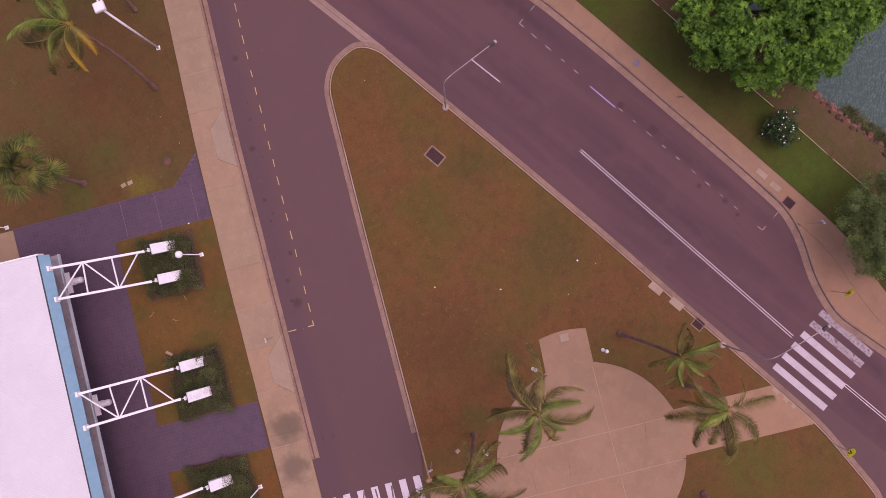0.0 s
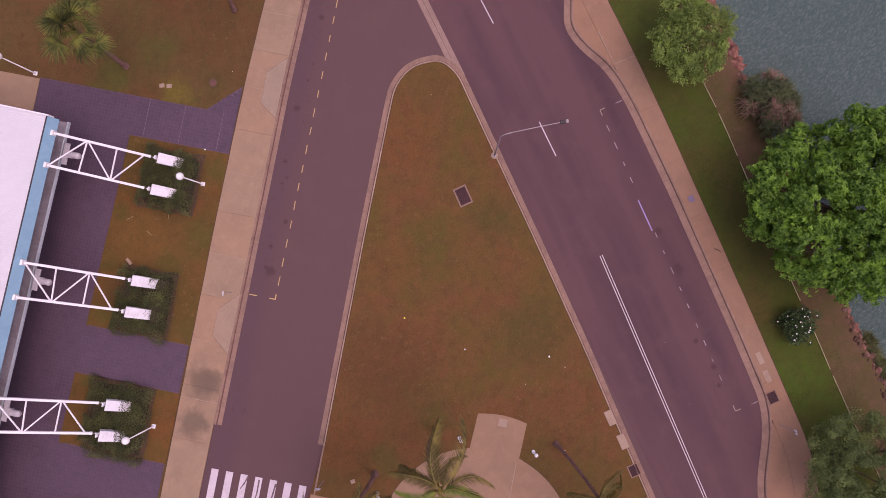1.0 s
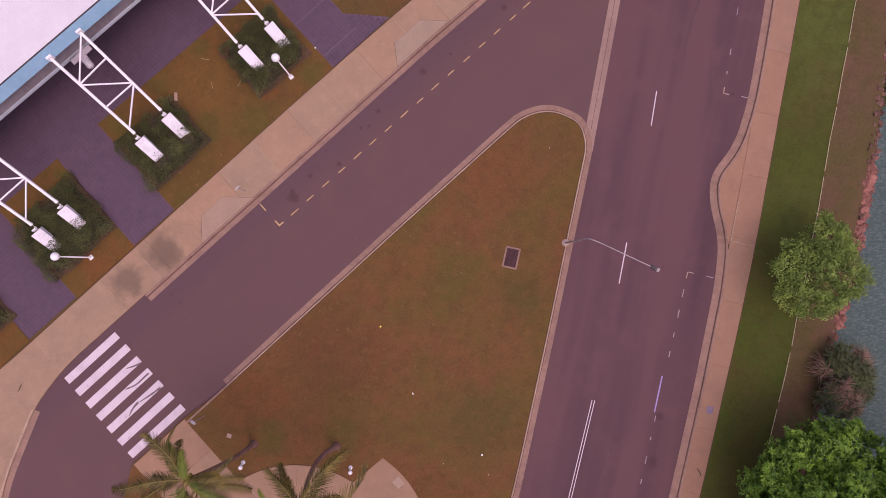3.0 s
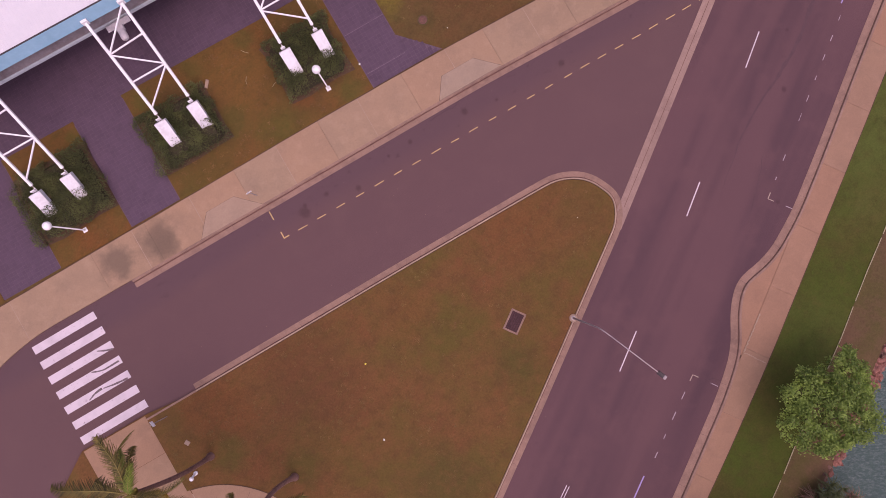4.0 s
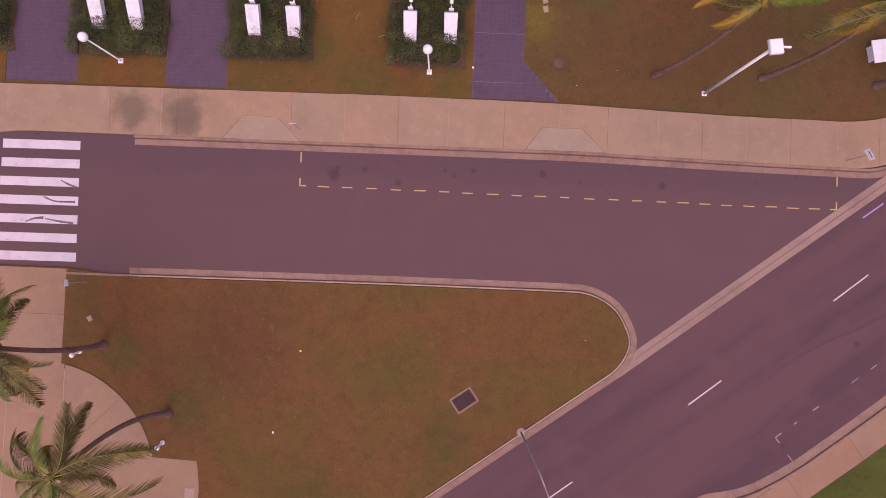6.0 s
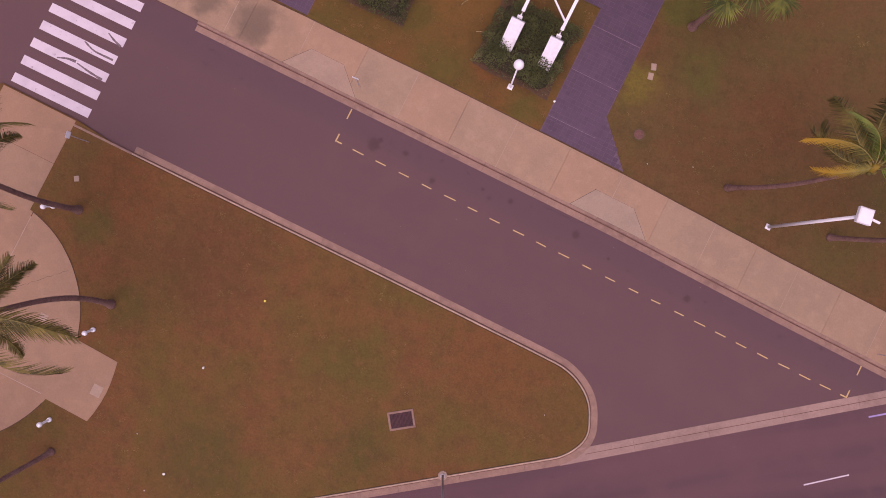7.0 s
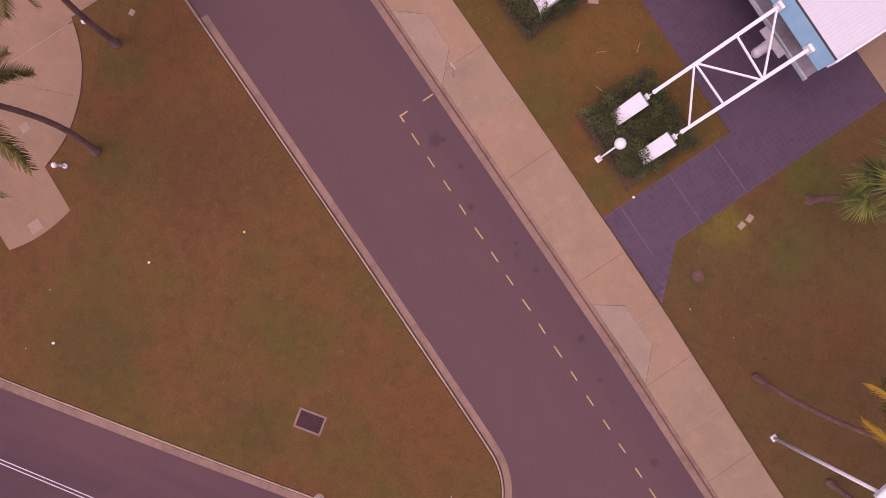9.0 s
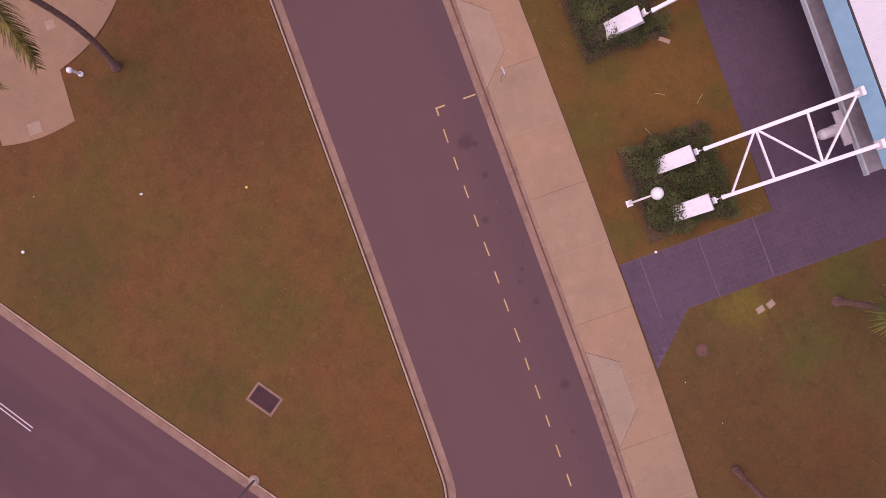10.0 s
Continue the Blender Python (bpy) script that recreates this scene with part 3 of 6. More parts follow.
V0, V1 = Vector((22.4, -10.5, 0)), Vector((38.9, 2.0, 0))
VD = (V1 - V0).normalized()
v_low, v_high = V0 - VD * 62, V1 + VD * 2.4
side = Shape().slab([v_low, v_high, (38.5, 3.4), (-70, 3.4), (-70, v_low.y)], -0.05, 0.0)
tagged(link("road_side", side, ASPHALT_SIDE), "worn reddish-grey asphalt one-way side road", "road", kind="structure")
m0, m1 = V0 - VD * 150, V0 + VD * 200
main = Shape().slab([m0, m0 + N * 17.5, m1 + N * 17.5, m1], -0.05, 0.0)
tagged(link("road_main", main, ASPHALT_MAIN), "two-lane grey asphalt road with dark wheel tracks", "road", kind="structure")

# lawns as raised beds of turf
ISLAND_EDGE = rounded([(-33, -30), (-31.5, -40.5), (-26.5, -43.6), (-18.4, -39.8), (-5.65, -31.05), (1.25, -26.4), (9.58, -20.5), (17.5, -14.75),
                       (22.0, -11.5), (22.9, -9.55), (21.75, -7.05), (19.65, -5.88), (17.0, -5.85), (6.6, -5.85), (-11.1, -6.0)], 2.2)
island_west = line_of((-15.2, -6.1), (-20.4, -6.1), (-24.0, -8.5), (-27.5, -14.5), (-31.5, -22.0))
island = [p for p in offset(ISLAND_EDGE, 0.545)] + island_west
tagged(link("lawn_island", Shape().slab(island, -0.05, Z_LAWN), LAWN), "patchy brown and green lawn of a triangular traffic island", "lawn", kind="structure")

PATH_LOW = rounded([(-45, -13.5), (-28.4, -0.55), (-23.0, 2.2), (-19.3, 2.92), (-11.2, 2.93), (6.0, 2.98), (18.0, 3.02), (30.0, 2.77), (38.3, 2.66), (41.9, 4.35), (60, 18), (110, 55.9)], 1.5)
PATH_UP = rounded([(-45, 6.05), (-20, 6.05), (6.0, 6.27), (17.0, 6.2), (29.0, 5.83), (36.5, 5.75), (38.8, 6.1), (41.8, 7.3), (56, 18), (106, 56)], 2.5)
north = [p for p in PATH_UP] + line_of((106, 120), (-45, 120))
tagged(link("lawn_north", Shape().slab(north, -0.05, 0.10), LAWN_NORTH), "thin brown lawn with greener patches under palms", "lawn", kind="structure")

FAR_EDGE = rounded([(140, 63.5), (60, 3.3), (43.4, -9.3), (37.3, -14.1), (33.2, -17.2), (30.1, -19.0), (27.1, -19.5), (25.7, -21.0), (24.25, -23.6), (21.7, -25.85),
                    (15.25, -30.5), (4.4, -37.95), (-0.5, -41.15), (-2.95, -41.78), (-6.9, -41.98), (-10.3, -42.95), (-14.35, -46.45), (-40, -65.3), (-90, -101.8)], 1.4)
FAR_PATH_LOW = list(reversed(offset(FAR_EDGE, 0.50)))
FAR_PATH_UP = rounded([(-90, -105), (-40, -69.0), (-14.5, -50.6), (-9.7, -47.8), (-3.8, -45.8), (1.5, -42.3), (12.0, -35.2), (21.4, -28.75), (26.1, -25.4), (38.7, -15.95), (60, 0.2), (140, 60.5)], 2)
lake_lawn = [p for p in reversed(FAR_PATH_UP) if -75 < p.dot(U) < 130]
lake_lawn = [crossing(FAR_PATH_UP, U, 130)] + lake_lawn + [crossing(FAR_PATH_UP, U, -75), crossing(EDGE_LAWN, U, -75)] + [p for p in EDGE_LAWN if -75 < p.dot(U) < 130] + [crossing(EDGE_LAWN, U, 130)]
tagged(link("lawn_lakeside", Shape().slab(lake_lawn, -0.05, Z_LAWN), LAWN_LAKE), "mown green grass strip along the lake", "lawn", kind="structure")

# flower beds between the paved ways in front of the hall
BEDS = ((-5.25, 11.2), (-15.25, -9.25), (-26.0, -20.0))
for x0, x1 in BEDS:
    bed = Shape().slab([(x0, 6.2), (x1, 6.2), (x1, 14.88 + 0.02 * (11.2 - x1)), (x0, 14.88 + 0.02 * (11.2 - x0))], -0.05, 0.138)
    tagged(link("lawn_bed", bed, LAWN_BED), "scorched orange-brown turf bed beside dark paving", "lawn", kind="structure")

# ---- kerbs and gutters ----
GUTTER_PROFILE = ((-0.08, -0.04), (-0.08, 0.014), (0.18, 0.008), (0.36, 0.012), (0.36, -0.04))
FAR_GUTTER = ((-0.20, -0.04), (-0.20, 0.014)) + GUTTER_PROFILE[2:]
KERB_PROFILE = ((0.365, -0.04), (0.375, 0.10), (0.40, 0.138), (0.43, 0.150), (0.53, 0.150), (0.56, 0.140), (0.56, -0.04))


SLIM_KERB = ((0.385, -0.04), (0.390, 0.10), (0.405, 0.136), (0.42, 0.146), (0.485, 0.146), (0.50, 0.136), (0.50, -0.04))


def kerb_run(parent, line, gutter=GUTTER_PROFILE, top=KERB_TOP, profile=KERB_PROFILE):
    run_pieces(parent, "gutter_piece", line, gutter, KERB)
    run_pieces(parent, "kerb_piece", line, profile, top)


kerb_island = thing("kerb_island", "pale concrete kerb and gutter round the traffic island", "kerb", kind="structure")
kerb_run(kerb_island, ISLAND_EDGE, profile=SLIM_KERB)
FLUSH = ((0.0, -0.04), (0.0, 0.13), (0.03, 0.145), (0.14, 0.145), (0.14, -0.04))
run_pieces(kerb_island, "kerb_piece", line_of((-11.1, -6.38), (-15.2, -6.4)), FLUSH, KERB)
SIDE_EDGE = rounded([(-11.2, 2.36), (6.0, 2.42), (18.0, 2.46), (30.0, 2.2), (38.6, 2.1), (42.3, 3.9), (60, 17.4), (110, 55.3)], 1.2)
kerb_side = thing("kerb_side", "pale concrete kerb with a stained gutter along the footpath", "kerb", kind="structure")
kerb_run(kerb_side, SIDE_EDGE, top=KERB)
kerb_run(kerb_side, rounded([(-45, -14.2), (-28.5, -1.0), (-23.1, 1.7)], 2))
kerb_far = thing("kerb_far", "weathered concrete kerb and gutter along the lakeside footpath", "kerb", kind="structure")
kerb_run(kerb_far, [p for p in FAR_EDGE if -75 < p.dot(U) < 110], FAR_GUTTER, KERB)

drain = thing("drain_channel", "shallow concrete spoon drain between the two roads", "drain", kind="structure")
run_pieces(drain, "channel_piece", [V0 - VD * 1.5 + N * 0.22, V1 + VD * 0.5 + N * 0.22], ((0.42, -0.03), (-0.42, -0.03), (-0.42, 0.008), (-0.40, 0.0115), (-0.10, 0.005), (0.10, 0.005), (0.40, 0.0115), (0.42, 0.008)), DRAIN, 4.5)


def dirt_line(line, d0, d1, z, label="dark brown silt lying along the gutter", material=GUTTER_DIRT, name="gutter_silt"):
    """Silt or soil lying along an edge, of uneven width."""
    line, left, right = resampled(line, 0.5), [], []
    for i, p in enumerate(line):
        t = (line[min(i + 1, len(line) - 1)] - line[max(i - 1, 0)]).normalized()
        sd = Vector((-t.y, t.x, 0))
        w = 0.5 + 0.9 * noise.noise(p * 0.45)
        left.append(p + sd * (d0 + (d1 - d0) * max(0.05, 0.35 - 0.35 * w)))
        right.append(p + sd * d1)
    k = len(line)
    sh = Shape().add([(q.x, q.y, z) for q in left + right], [(i, i + 1, k + i + 1, k + i) for i in range(k - 1)])
    tagged(link(name, sh, material), label, name.split("_")[-1], kind="stuff")


def soil_edge(line, out, back, z):
    dirt_line(line, -back, out, z, "dark crumbly soil between concrete and turf", SOIL, "edge_soil")


soil_edge([p for p in PATH_UP if -44 < p.x < 60], 0.03, 0.04, Z_PATH + 0.005)
soil_edge([p for p in FAR_PATH_UP if -62 < p.dot(U) < 70], -0.03, -0.035, Z_PATH + 0.005)
for a0, a1 in ((16, 78), (-72, -18)):
    soil_edge([Vector((-16.6 + 8.0 * math.cos(radians(a)), -20.3 + 8.0 * math.sin(radians(a)), 0)) for a in range(a0, a1 + 1, 2)], -0.03, -0.03, Z_LAWN + 0.026)
dirt_line([V0 + VD * 0.2 + N * 0.22, V1 + VD * 0.2 + N * 0.22], -0.03, 0.012, 0.010)
dirt_line(SIDE_EDGE[:-1], 0.28, 0.372, 0.018)
dirt_line(ISLAND_EDGE[6:], 0.31, 0.372, 0.018)
dirt_line([p for p in FAR_EDGE if -60 < p.dot(U) < 70], 0.345, 0.372, 0.018)

# ---- painted lines ----


def stripe(parent, a, b, width, material, name="stripe", z=0.005):
    a, b = Vector((a[0], a[1], 0)), Vector((b[0], b[1], 0))
    t = (b - a).normalized()
    sd = Vector((-t.y, t.x, 0)) * width / 2
    return link(name, Shape().slab([a - sd, b - sd, b + sd, a + sd], 0.0, z), material, parent)


zebra = thing("zebra_crossing", "white zebra crossing with dark tyre scuffs on a side road", "zebra crossing", kind="structure")
for k in range(7):
    y = 2.02 - 1.245 * k
    stripe(zebra, (-20.0 - 0.02 * k, y), (-14.82 + 0.02 * k, y + 0.05), 0.60, WHITE_LINE)
zebra_main = thing("zebra_crossing", "worn white zebra crossing on the lakeside road", "zebra crossing", kind="structure")
for k in range(6):
    c = Vector((-13.0, -37.25, 0)) + N * (1.19 * k) + U * 0.08
    stripe(zebra_main, c, c - U * 5.55, 0.58, FADED_LINE if k < 4 else WORN_LINE)

bay = thing("parking_line", "dashed yellow parking bay line on the side road", "road marking", kind="structure")
for k in range(1, 23):
    w = random.uniform(0.62, 0.80)
    x = (k * 1.612 - 0.11 if k < 16 else 24.05 + (k - 15) * 1.46) + random.uniform(-0.04, 0.04)
    y = -0.0045 * x + random.uniform(-0.02, 0.02)
    stripe(bay, (x - w / 2, y), (x + w / 2, y + random.uniform(-0.02, 0.02)), 0.068, YELLOW_LINE, "dash")
for x, y, d in ((-0.05, 0.0, 1), (35.72, -0.13, -1)):
    stripe(bay, (x, y - 0.05), (x, y + 0.50), 0.085, YELLOW_LINE, "dash")
    stripe(bay, (x + d * 0.055, y), (x + d * 0.42, y), 0.085, YELLOW_LINE, "dash")
    stripe(bay, (x, y + 1.55), (x, y + 2.25), 0.08, YELLOW_LINE, "dash")

far_bay = thing("parking_line", "worn white parking bay line on the lakeside road", "road marking", kind="structure")
for start, end in (((20.75, -23.6), (-1.6, -39.1)), ((32.1, -15.35), (50.5, -1.2))):
    a, b = Vector((*start, 0)), Vector((*end, 0))
    d = (b - a).normalized()
    sd = Vector((d.y, -d.x, 0)) * (1 if d.x > 0 else -1)
    count = int((b - a).length / 1.62)
    for k in range(1, count):
        c = a + d * (1.62 * k)
        if abs((c - Vector((13.2, -28.6, 0))).length) < 1.2:
            continue
        if random.random() < 0.9:
            stripe(far_bay, c - d * random.uniform(0.1, 0.36), c + d * random.uniform(0.1, 0.36), random.uniform(0.045, 0.08), WORN_LINE, "dash")
    for p, e in ((a, d), (b, -d)):
        stripe(far_bay, p, p + e * 0.5, 0.065, CREAM_LINE, "dash")
        stripe(far_bay, p + sd * 0.05, p + sd * 0.45, 0.065, CREAM_LINE, "dash")
        stripe(far_bay, p + sd * 1.4, p + sd * 2.0, 0.055, WORN_LINE, "dash")
for a, b in (((13.95, -28.1), (11.65, -29.72)), ((45.95, -4.4), (44.3, -5.62)), ((38.85, 0.42), (37.5, -0.6))):
    stripe(far_bay, a, b, 0.10, VIOLET_LINE, "dash")

centre = thing("centre_line", "white centre line, double before the crossing", "road marking", kind="structure")
for d in (-0.10, 0.10):
    a, b = Vector((8.83, -25.95, 0)) + N * d, Vector((-10.95, -39.28, 0)) + N * d
    stripe(centre, a, b, 0.06, WHITE_LINE, "line")
    a, b = Vector((-15.95, -42.5, 0)) + N * d, Vector((-40.0, -59.6, 0)) + N * d
    stripe(centre, a, b, 0.06, WHITE_LINE, "line")
for a, b in (((18.82, -18.82), (16.27, -20.73)), ((28.42, -11.77), (26.3, -13.45)), ((37.95, -4.38), (35.7, -6.2)), ((47.6, 3.1), (45.3, 1.3)), ((57.2, 10.5), (54.9, 8.7))):
    stripe(centre, a, b, 0.08, WHITE_LINE, "line")

# ---- patches, seams and marks on the asphalt ----

patch = Shape().slab([(42.85, -2.5), (44.35, -4.9), (45.15, -4.3), (43.6, -2.05)], 0.0, 0.006)
tagged(link("asphalt_patch", patch, TAR), "darker rectangular asphalt repair patch", "patch", kind="structure")
seam = Shape()
for k in range(31):
    t = k / 30
    p = Vector((43.4, -3.7, 0)).lerp(Vector((29.7, -13.0, 0)), t) + Vector((0.22 * noise.noise(Vector((k * 0.4, 3, 1))), -0.45 * math.sin(math.tau * t), 0.0045))
    w = 0.17 * (1.15 - t) * (0.6 + 0.8 * abs(noise.noise(Vector((k * 0.5, 8, 2)))))
    seam.v += [(p.x - w * 0.5, p.y + w, p.z), (p.x + w * 0.5, p.y - w, p.z)]
    if k:
        seam.f.append((2 * k - 2, 2 * k - 1, 2 * k + 1, 2 * k))
tagged(link("tar_seam", seam, SEALED), "thin dark sealed crack across the road", "crack", kind="structure")


def crack(x0, y0, x1, y1, seed, w=0.02, z=0.0045, material=TAR, wander=0.25):
    """A wandering hairline crack in the asphalt."""
    sh, a, b, k = Shape(), Vector((x0, y0, 0)), Vector((x1, y1, 0)), 24
    side_ = Vector((y0 - y1, x1 - x0, 0)).normalized()
    for i in range(k + 1):
        p = a.lerp(b, i / k) + side_ * (wander * noise.noise(Vector((i * 0.16, seed, 2))) + 0.09 * noise.noise(Vector((i * 0.7, seed, 7))))
        ww = w * (0.4 + abs(noise.noise(Vector((i * 0.5, seed, 4)))))
        sh.v += [(p.x + side_.x * ww, p.y + side_.y * ww, z), (p.x - side_.x * ww, p.y - side_.y * ww, z)]
    sh.f = [(2 * i, 2 * i + 1, 2 * i + 3, 2 * i + 2) for i in range(k)]
    tagged(link("crack", sh, material), "hairline crack wandering through the paving", "crack", kind="structure")


for k, c in enumerate(((13.5, 2.15, 16.6, 2.25), (24.5, -25.8, 21.5, -24.6), (5.2, -35.6, 8.8, -32.6), (30.5, -15.5, 33.6, -12.4), (-3.0, -38.5, 0.4, -36.8))):
    crack(*c, k)
for k, c in enumerate(((-11.29, -14.72, -14.35, -17.72), (-14.65, -25.42, -16.42, -25.17), (-16.27, -18.39, -17.86, -18.19), (-16.81, -15.07, -18.60, -15.07))):
    crack(*c, 20 + k, 0.016, Z_LAWN + 0.026, JOINT, 0.04)
# mortar smeared along two joints of the lakeside path
for k, c in enumerate(((27.22, -22.2, 24.8, -24.0), (24.7, -23.95, 25.72, -25.5))):
    crack(*c, 40 + k, 0.075, Z_PATH + 0.006, RAMP, 0.03)

# pale grit and leaf scraps scattered over the roads
random.seed(29)
grit = Shape()
for _ in range(90):
    if random.random() < 0.5:
        p = Vector((random.uniform(-12, 34), random.uniform(-5.2, 2.1), 0))
    else:
        p = Vector((8.8, -25.9, 0)) + U * random.uniform(-24, 36) + N * random.uniform(-6.5, 6.0)
    r = random.uniform(0.012, 0.03)
    ring = [(p.x + r * random.uniform(0.6, 1) * math.cos(j * 1.257), p.y + r * random.uniform(0.6, 1) * math.sin(j * 1.257), 0.004) for j in range(5)]
    grit.add(ring + [(p.x, p.y, 0.012 + r * 0.4)], [(j, (j + 1) % 5, 5) for j in range(5)])
tagged(link("grit", grit, KERB_TOP), "pale grit and leaf scraps scattered over the asphalt", "grit", kind="stuff")


def tyre_mark(points, w0, w1):
    pts = resampled(rounded(points, 0.3), 0.12)
    sh, k = Shape(), len(pts)
    for i, p in enumerate(pts):
        t = (pts[min(i + 1, k - 1)] - pts[max(i - 1, 0)]).normalized()
        w = (w0 + (w1 - w0) * i / k) * (0.7 + 0.6 * abs(noise.noise(p * 3)))
        sh.v += [(p.x - t.y * w, p.y + t.x * w, 0.0075), (p.x + t.y * w, p.y - t.x * w, 0.0075)]
    sh.f = [(2 * i, 2 * i + 1, 2 * i + 3, 2 * i + 2) for i in range(k - 1)]
    tagged(link("tyre_mark", sh, SCUFF), "dark curved tyre scuff across a white stripe", "tyre mark", kind="stuff")


for pts in (((-16.0, -0.30), (-15.5, -0.55), (-14.9, -0.75)), ((-17.1, -1.45), (-16.3, -1.75), (-14.95, -1.72)), ((-16.9, -2.9), (-16.0, -3.05), (-15.0, -3.15)), ((-18.2, -3.15), (-17.6, -2.9), (-17.0, -2.85))):
    tyre_mark(pts, 0.045, 0.10)

# ---- kerb inlets and pits ----


def pit(at, w, d, turn, label, bars, rim=0.13, z=0.0):
    """A drain pit: concrete rim, steel bars, a shallow floor coloured dark for the shade of the hole."""
    e = thing("drain_pit", label, "drain", (at[0], at[1], z), turn)
    sh = Shape()
    for x0, y0, x1, y1 in ((-w, -d, w, -d + rim), (-w, d - rim, w, d), (-w, -d + rim, -w + rim, d - rim), (w - rim, -d + rim, w, d - rim)):
        sh.chamfer_box(x0, y0, -0.05, x1, y1, 0.05, 0.012)
    link("rim", sh, KERB, e)
    # floor just under the bars; its dark colour stands for the shade below
    link("pit_floor", Shape().box(-w + rim, -d + rim, -0.05, w - rim, d - rim, 0.008), PIT_SHADE, e)
    for k in range(bars):
        x = -w + rim + (k + 0.5) * (2 * w - 2 * rim) / bars
        link("bar", Shape().box(x - 0.028, -d + rim, 0.01, x + 0.028, d - rim, 0.035), GRATE, e)
    return e


pit((11.47, -13.75), 0.82, 0.58, math.degrees(ROAD_TURN), "rusty steel grated drain pit with concrete rim in the lawn", 17, z=Z_LAWN)
pit((-7.95, -31.85), 0.52, 0.46, math.degrees(ROAD_TURN), "rusty kerbside drain grate with concrete rim", 9, 0.09, z=Z_LAWN)
pit((0.1, -41.75), 0.52, 0.45, math.degrees(ROAD_TURN), "rusty drain grate set in the lakeside footpath", 9, 0.08, z=Z_PATH)
for x, y in ((-4.15, -29.15), (-5.85, -30.5)):
    pad = Shape().chamfer_box(-0.62, -0.32, 0.0, 0.62, 0.32, 0.035, 0.02)
    tagged(link("inlet_slab", pad, CONCRETE_NEW, at=pose(x, y, Z_LAWN, 0, 0, math.degrees(ROAD_TURN))), "small pale concrete inlet cover slab in the grass", "concrete slab")

# ---- the hall with its white roof ----
X_END, Y_FRONT, SKEW = 10.66, 17.68, 0.018
hall = thing("building", "large hall with white corrugated roof and blue fascia", "building", (10.66 - 10.66 * math.cos(SKEW) - 17.45 * math.sin(SKEW), 17.45 + 10.66 * math.sin(SKEW) - 17.45 * math.cos(SKEW), 0), -math.degrees(SKEW), kind="structure")
roof = Shape()
xs, z = [], []
pitch = 0.19
k = 0
x = X_END
while x > -48:
    for dx, dz in ((0.0, 0.0), (0.05, 0.0), (0.075, 0.022), (0.115, 0.022), (0.14, 0.0)):
        xs.append(x - dx)
        z.append(6.72 + dz * 0.5)
    x -= pitch
for a, b in zip(xs, z):
    roof.v += [(a, Y_FRONT, b), (a, 46.0, b + 1.1)]
roof.f = [(2 * i, 2 * i + 1, 2 * i + 3, 2 * i + 2) for i in range(len(xs) - 1)]
link("roof", roof, ROOF_SHEET, hall, "white corrugated roof sheeting")
link("roof_edge", Shape().box(-48, Y_FRONT - 0.035, 6.60, X_END, Y_FRONT + 0.05, 6.74), LAMP_DARK, hall, "dark gutter line at the roof edge")
link("barge", Shape().box(X_END, Y_FRONT - 0.2, 6.2, X_END + 0.10, 46, 6.9), WHITE_STEEL, hall, "white metal barge capping")
fascia = Shape()
fascia.add([(-48, 17.30, 5.80), (X_END, 17.30, 5.80), (X_END, 17.62, 6.69), (-48, 17.62, 6.69), (-48, 17.9, 5.80), (X_END, 17.9, 5.80), (X_END, 17.9, 6.69), (-48, 17.9, 6.69)],
           [(0, 1, 2, 3), (5, 4, 7, 6), (1, 5, 6, 2), (4, 0, 3, 7), (0, 4, 5, 1), (3, 2, 6, 7)])
link("fascia", fascia, BLUE_FASCIA, hall, "sky-blue painted fascia band")
link("canopy", Shape().box(-48, 17.80, 3.97, X_END + 0.08, 21.62, 4.02), CANOPY, hall, "frosted grey canopy sheet")
link("canopy_edge", Shape().chamfer_box(-48, 17.70, 3.80, X_END + 0.14, 17.80, 4.12, 0.03), PALE_BLUE, hall, "pale blue canopy edge trim")
for k in range(10):
    link("canopy_seam", Shape().box(7.2 - k * 5.1, 17.81, 4.02, 7.25 - k * 5.1, 18.6, 4.05), GALV, hall)
# assumed walls out of sight under the roof; the pale tone brightens the paving
link("wall", Shape().box(-47.5, 21.6, 0.0, 10.4, 45.5, 3.96), WALL, hall, "unseen purple-grey outer wall below the canopy, paled to bounce light")
link("upper_wall", Shape().box(-47.5, 20.2, 4.03, 10.4, 45.5, 6.55), WALL, hall)

# anchor boxes and sloping tubular frames
FOOT, TOP = Vector((0, 12.0, 1.72)), Vector((0, 17.36, 6.08))


def square_tube(a, b, half):
    """A square hollow section from a to b, one flat side up."""
    d = (b - a).normalized()
    sd = d.cross(Vector((0, 0, 1))).normalized()
    up, sh, c = sd.cross(d), Shape(), half * 0.22
    ring = [(half - c, -half), (half, -half + c), (half, half - c), (half - c, half), (-half + c, half), (-half, half - c), (-half, -half + c), (-half + c, -half)]
    v = [p + sd * u + up * w for p in (a, b) for u, w in ring]
    return sh.add(v, [tuple(range(7, -1, -1)), tuple(range(8, 16))] + [(k, (k + 1) % 8, 8 + (k + 1) % 8, 8 + k) for k in range(8)])


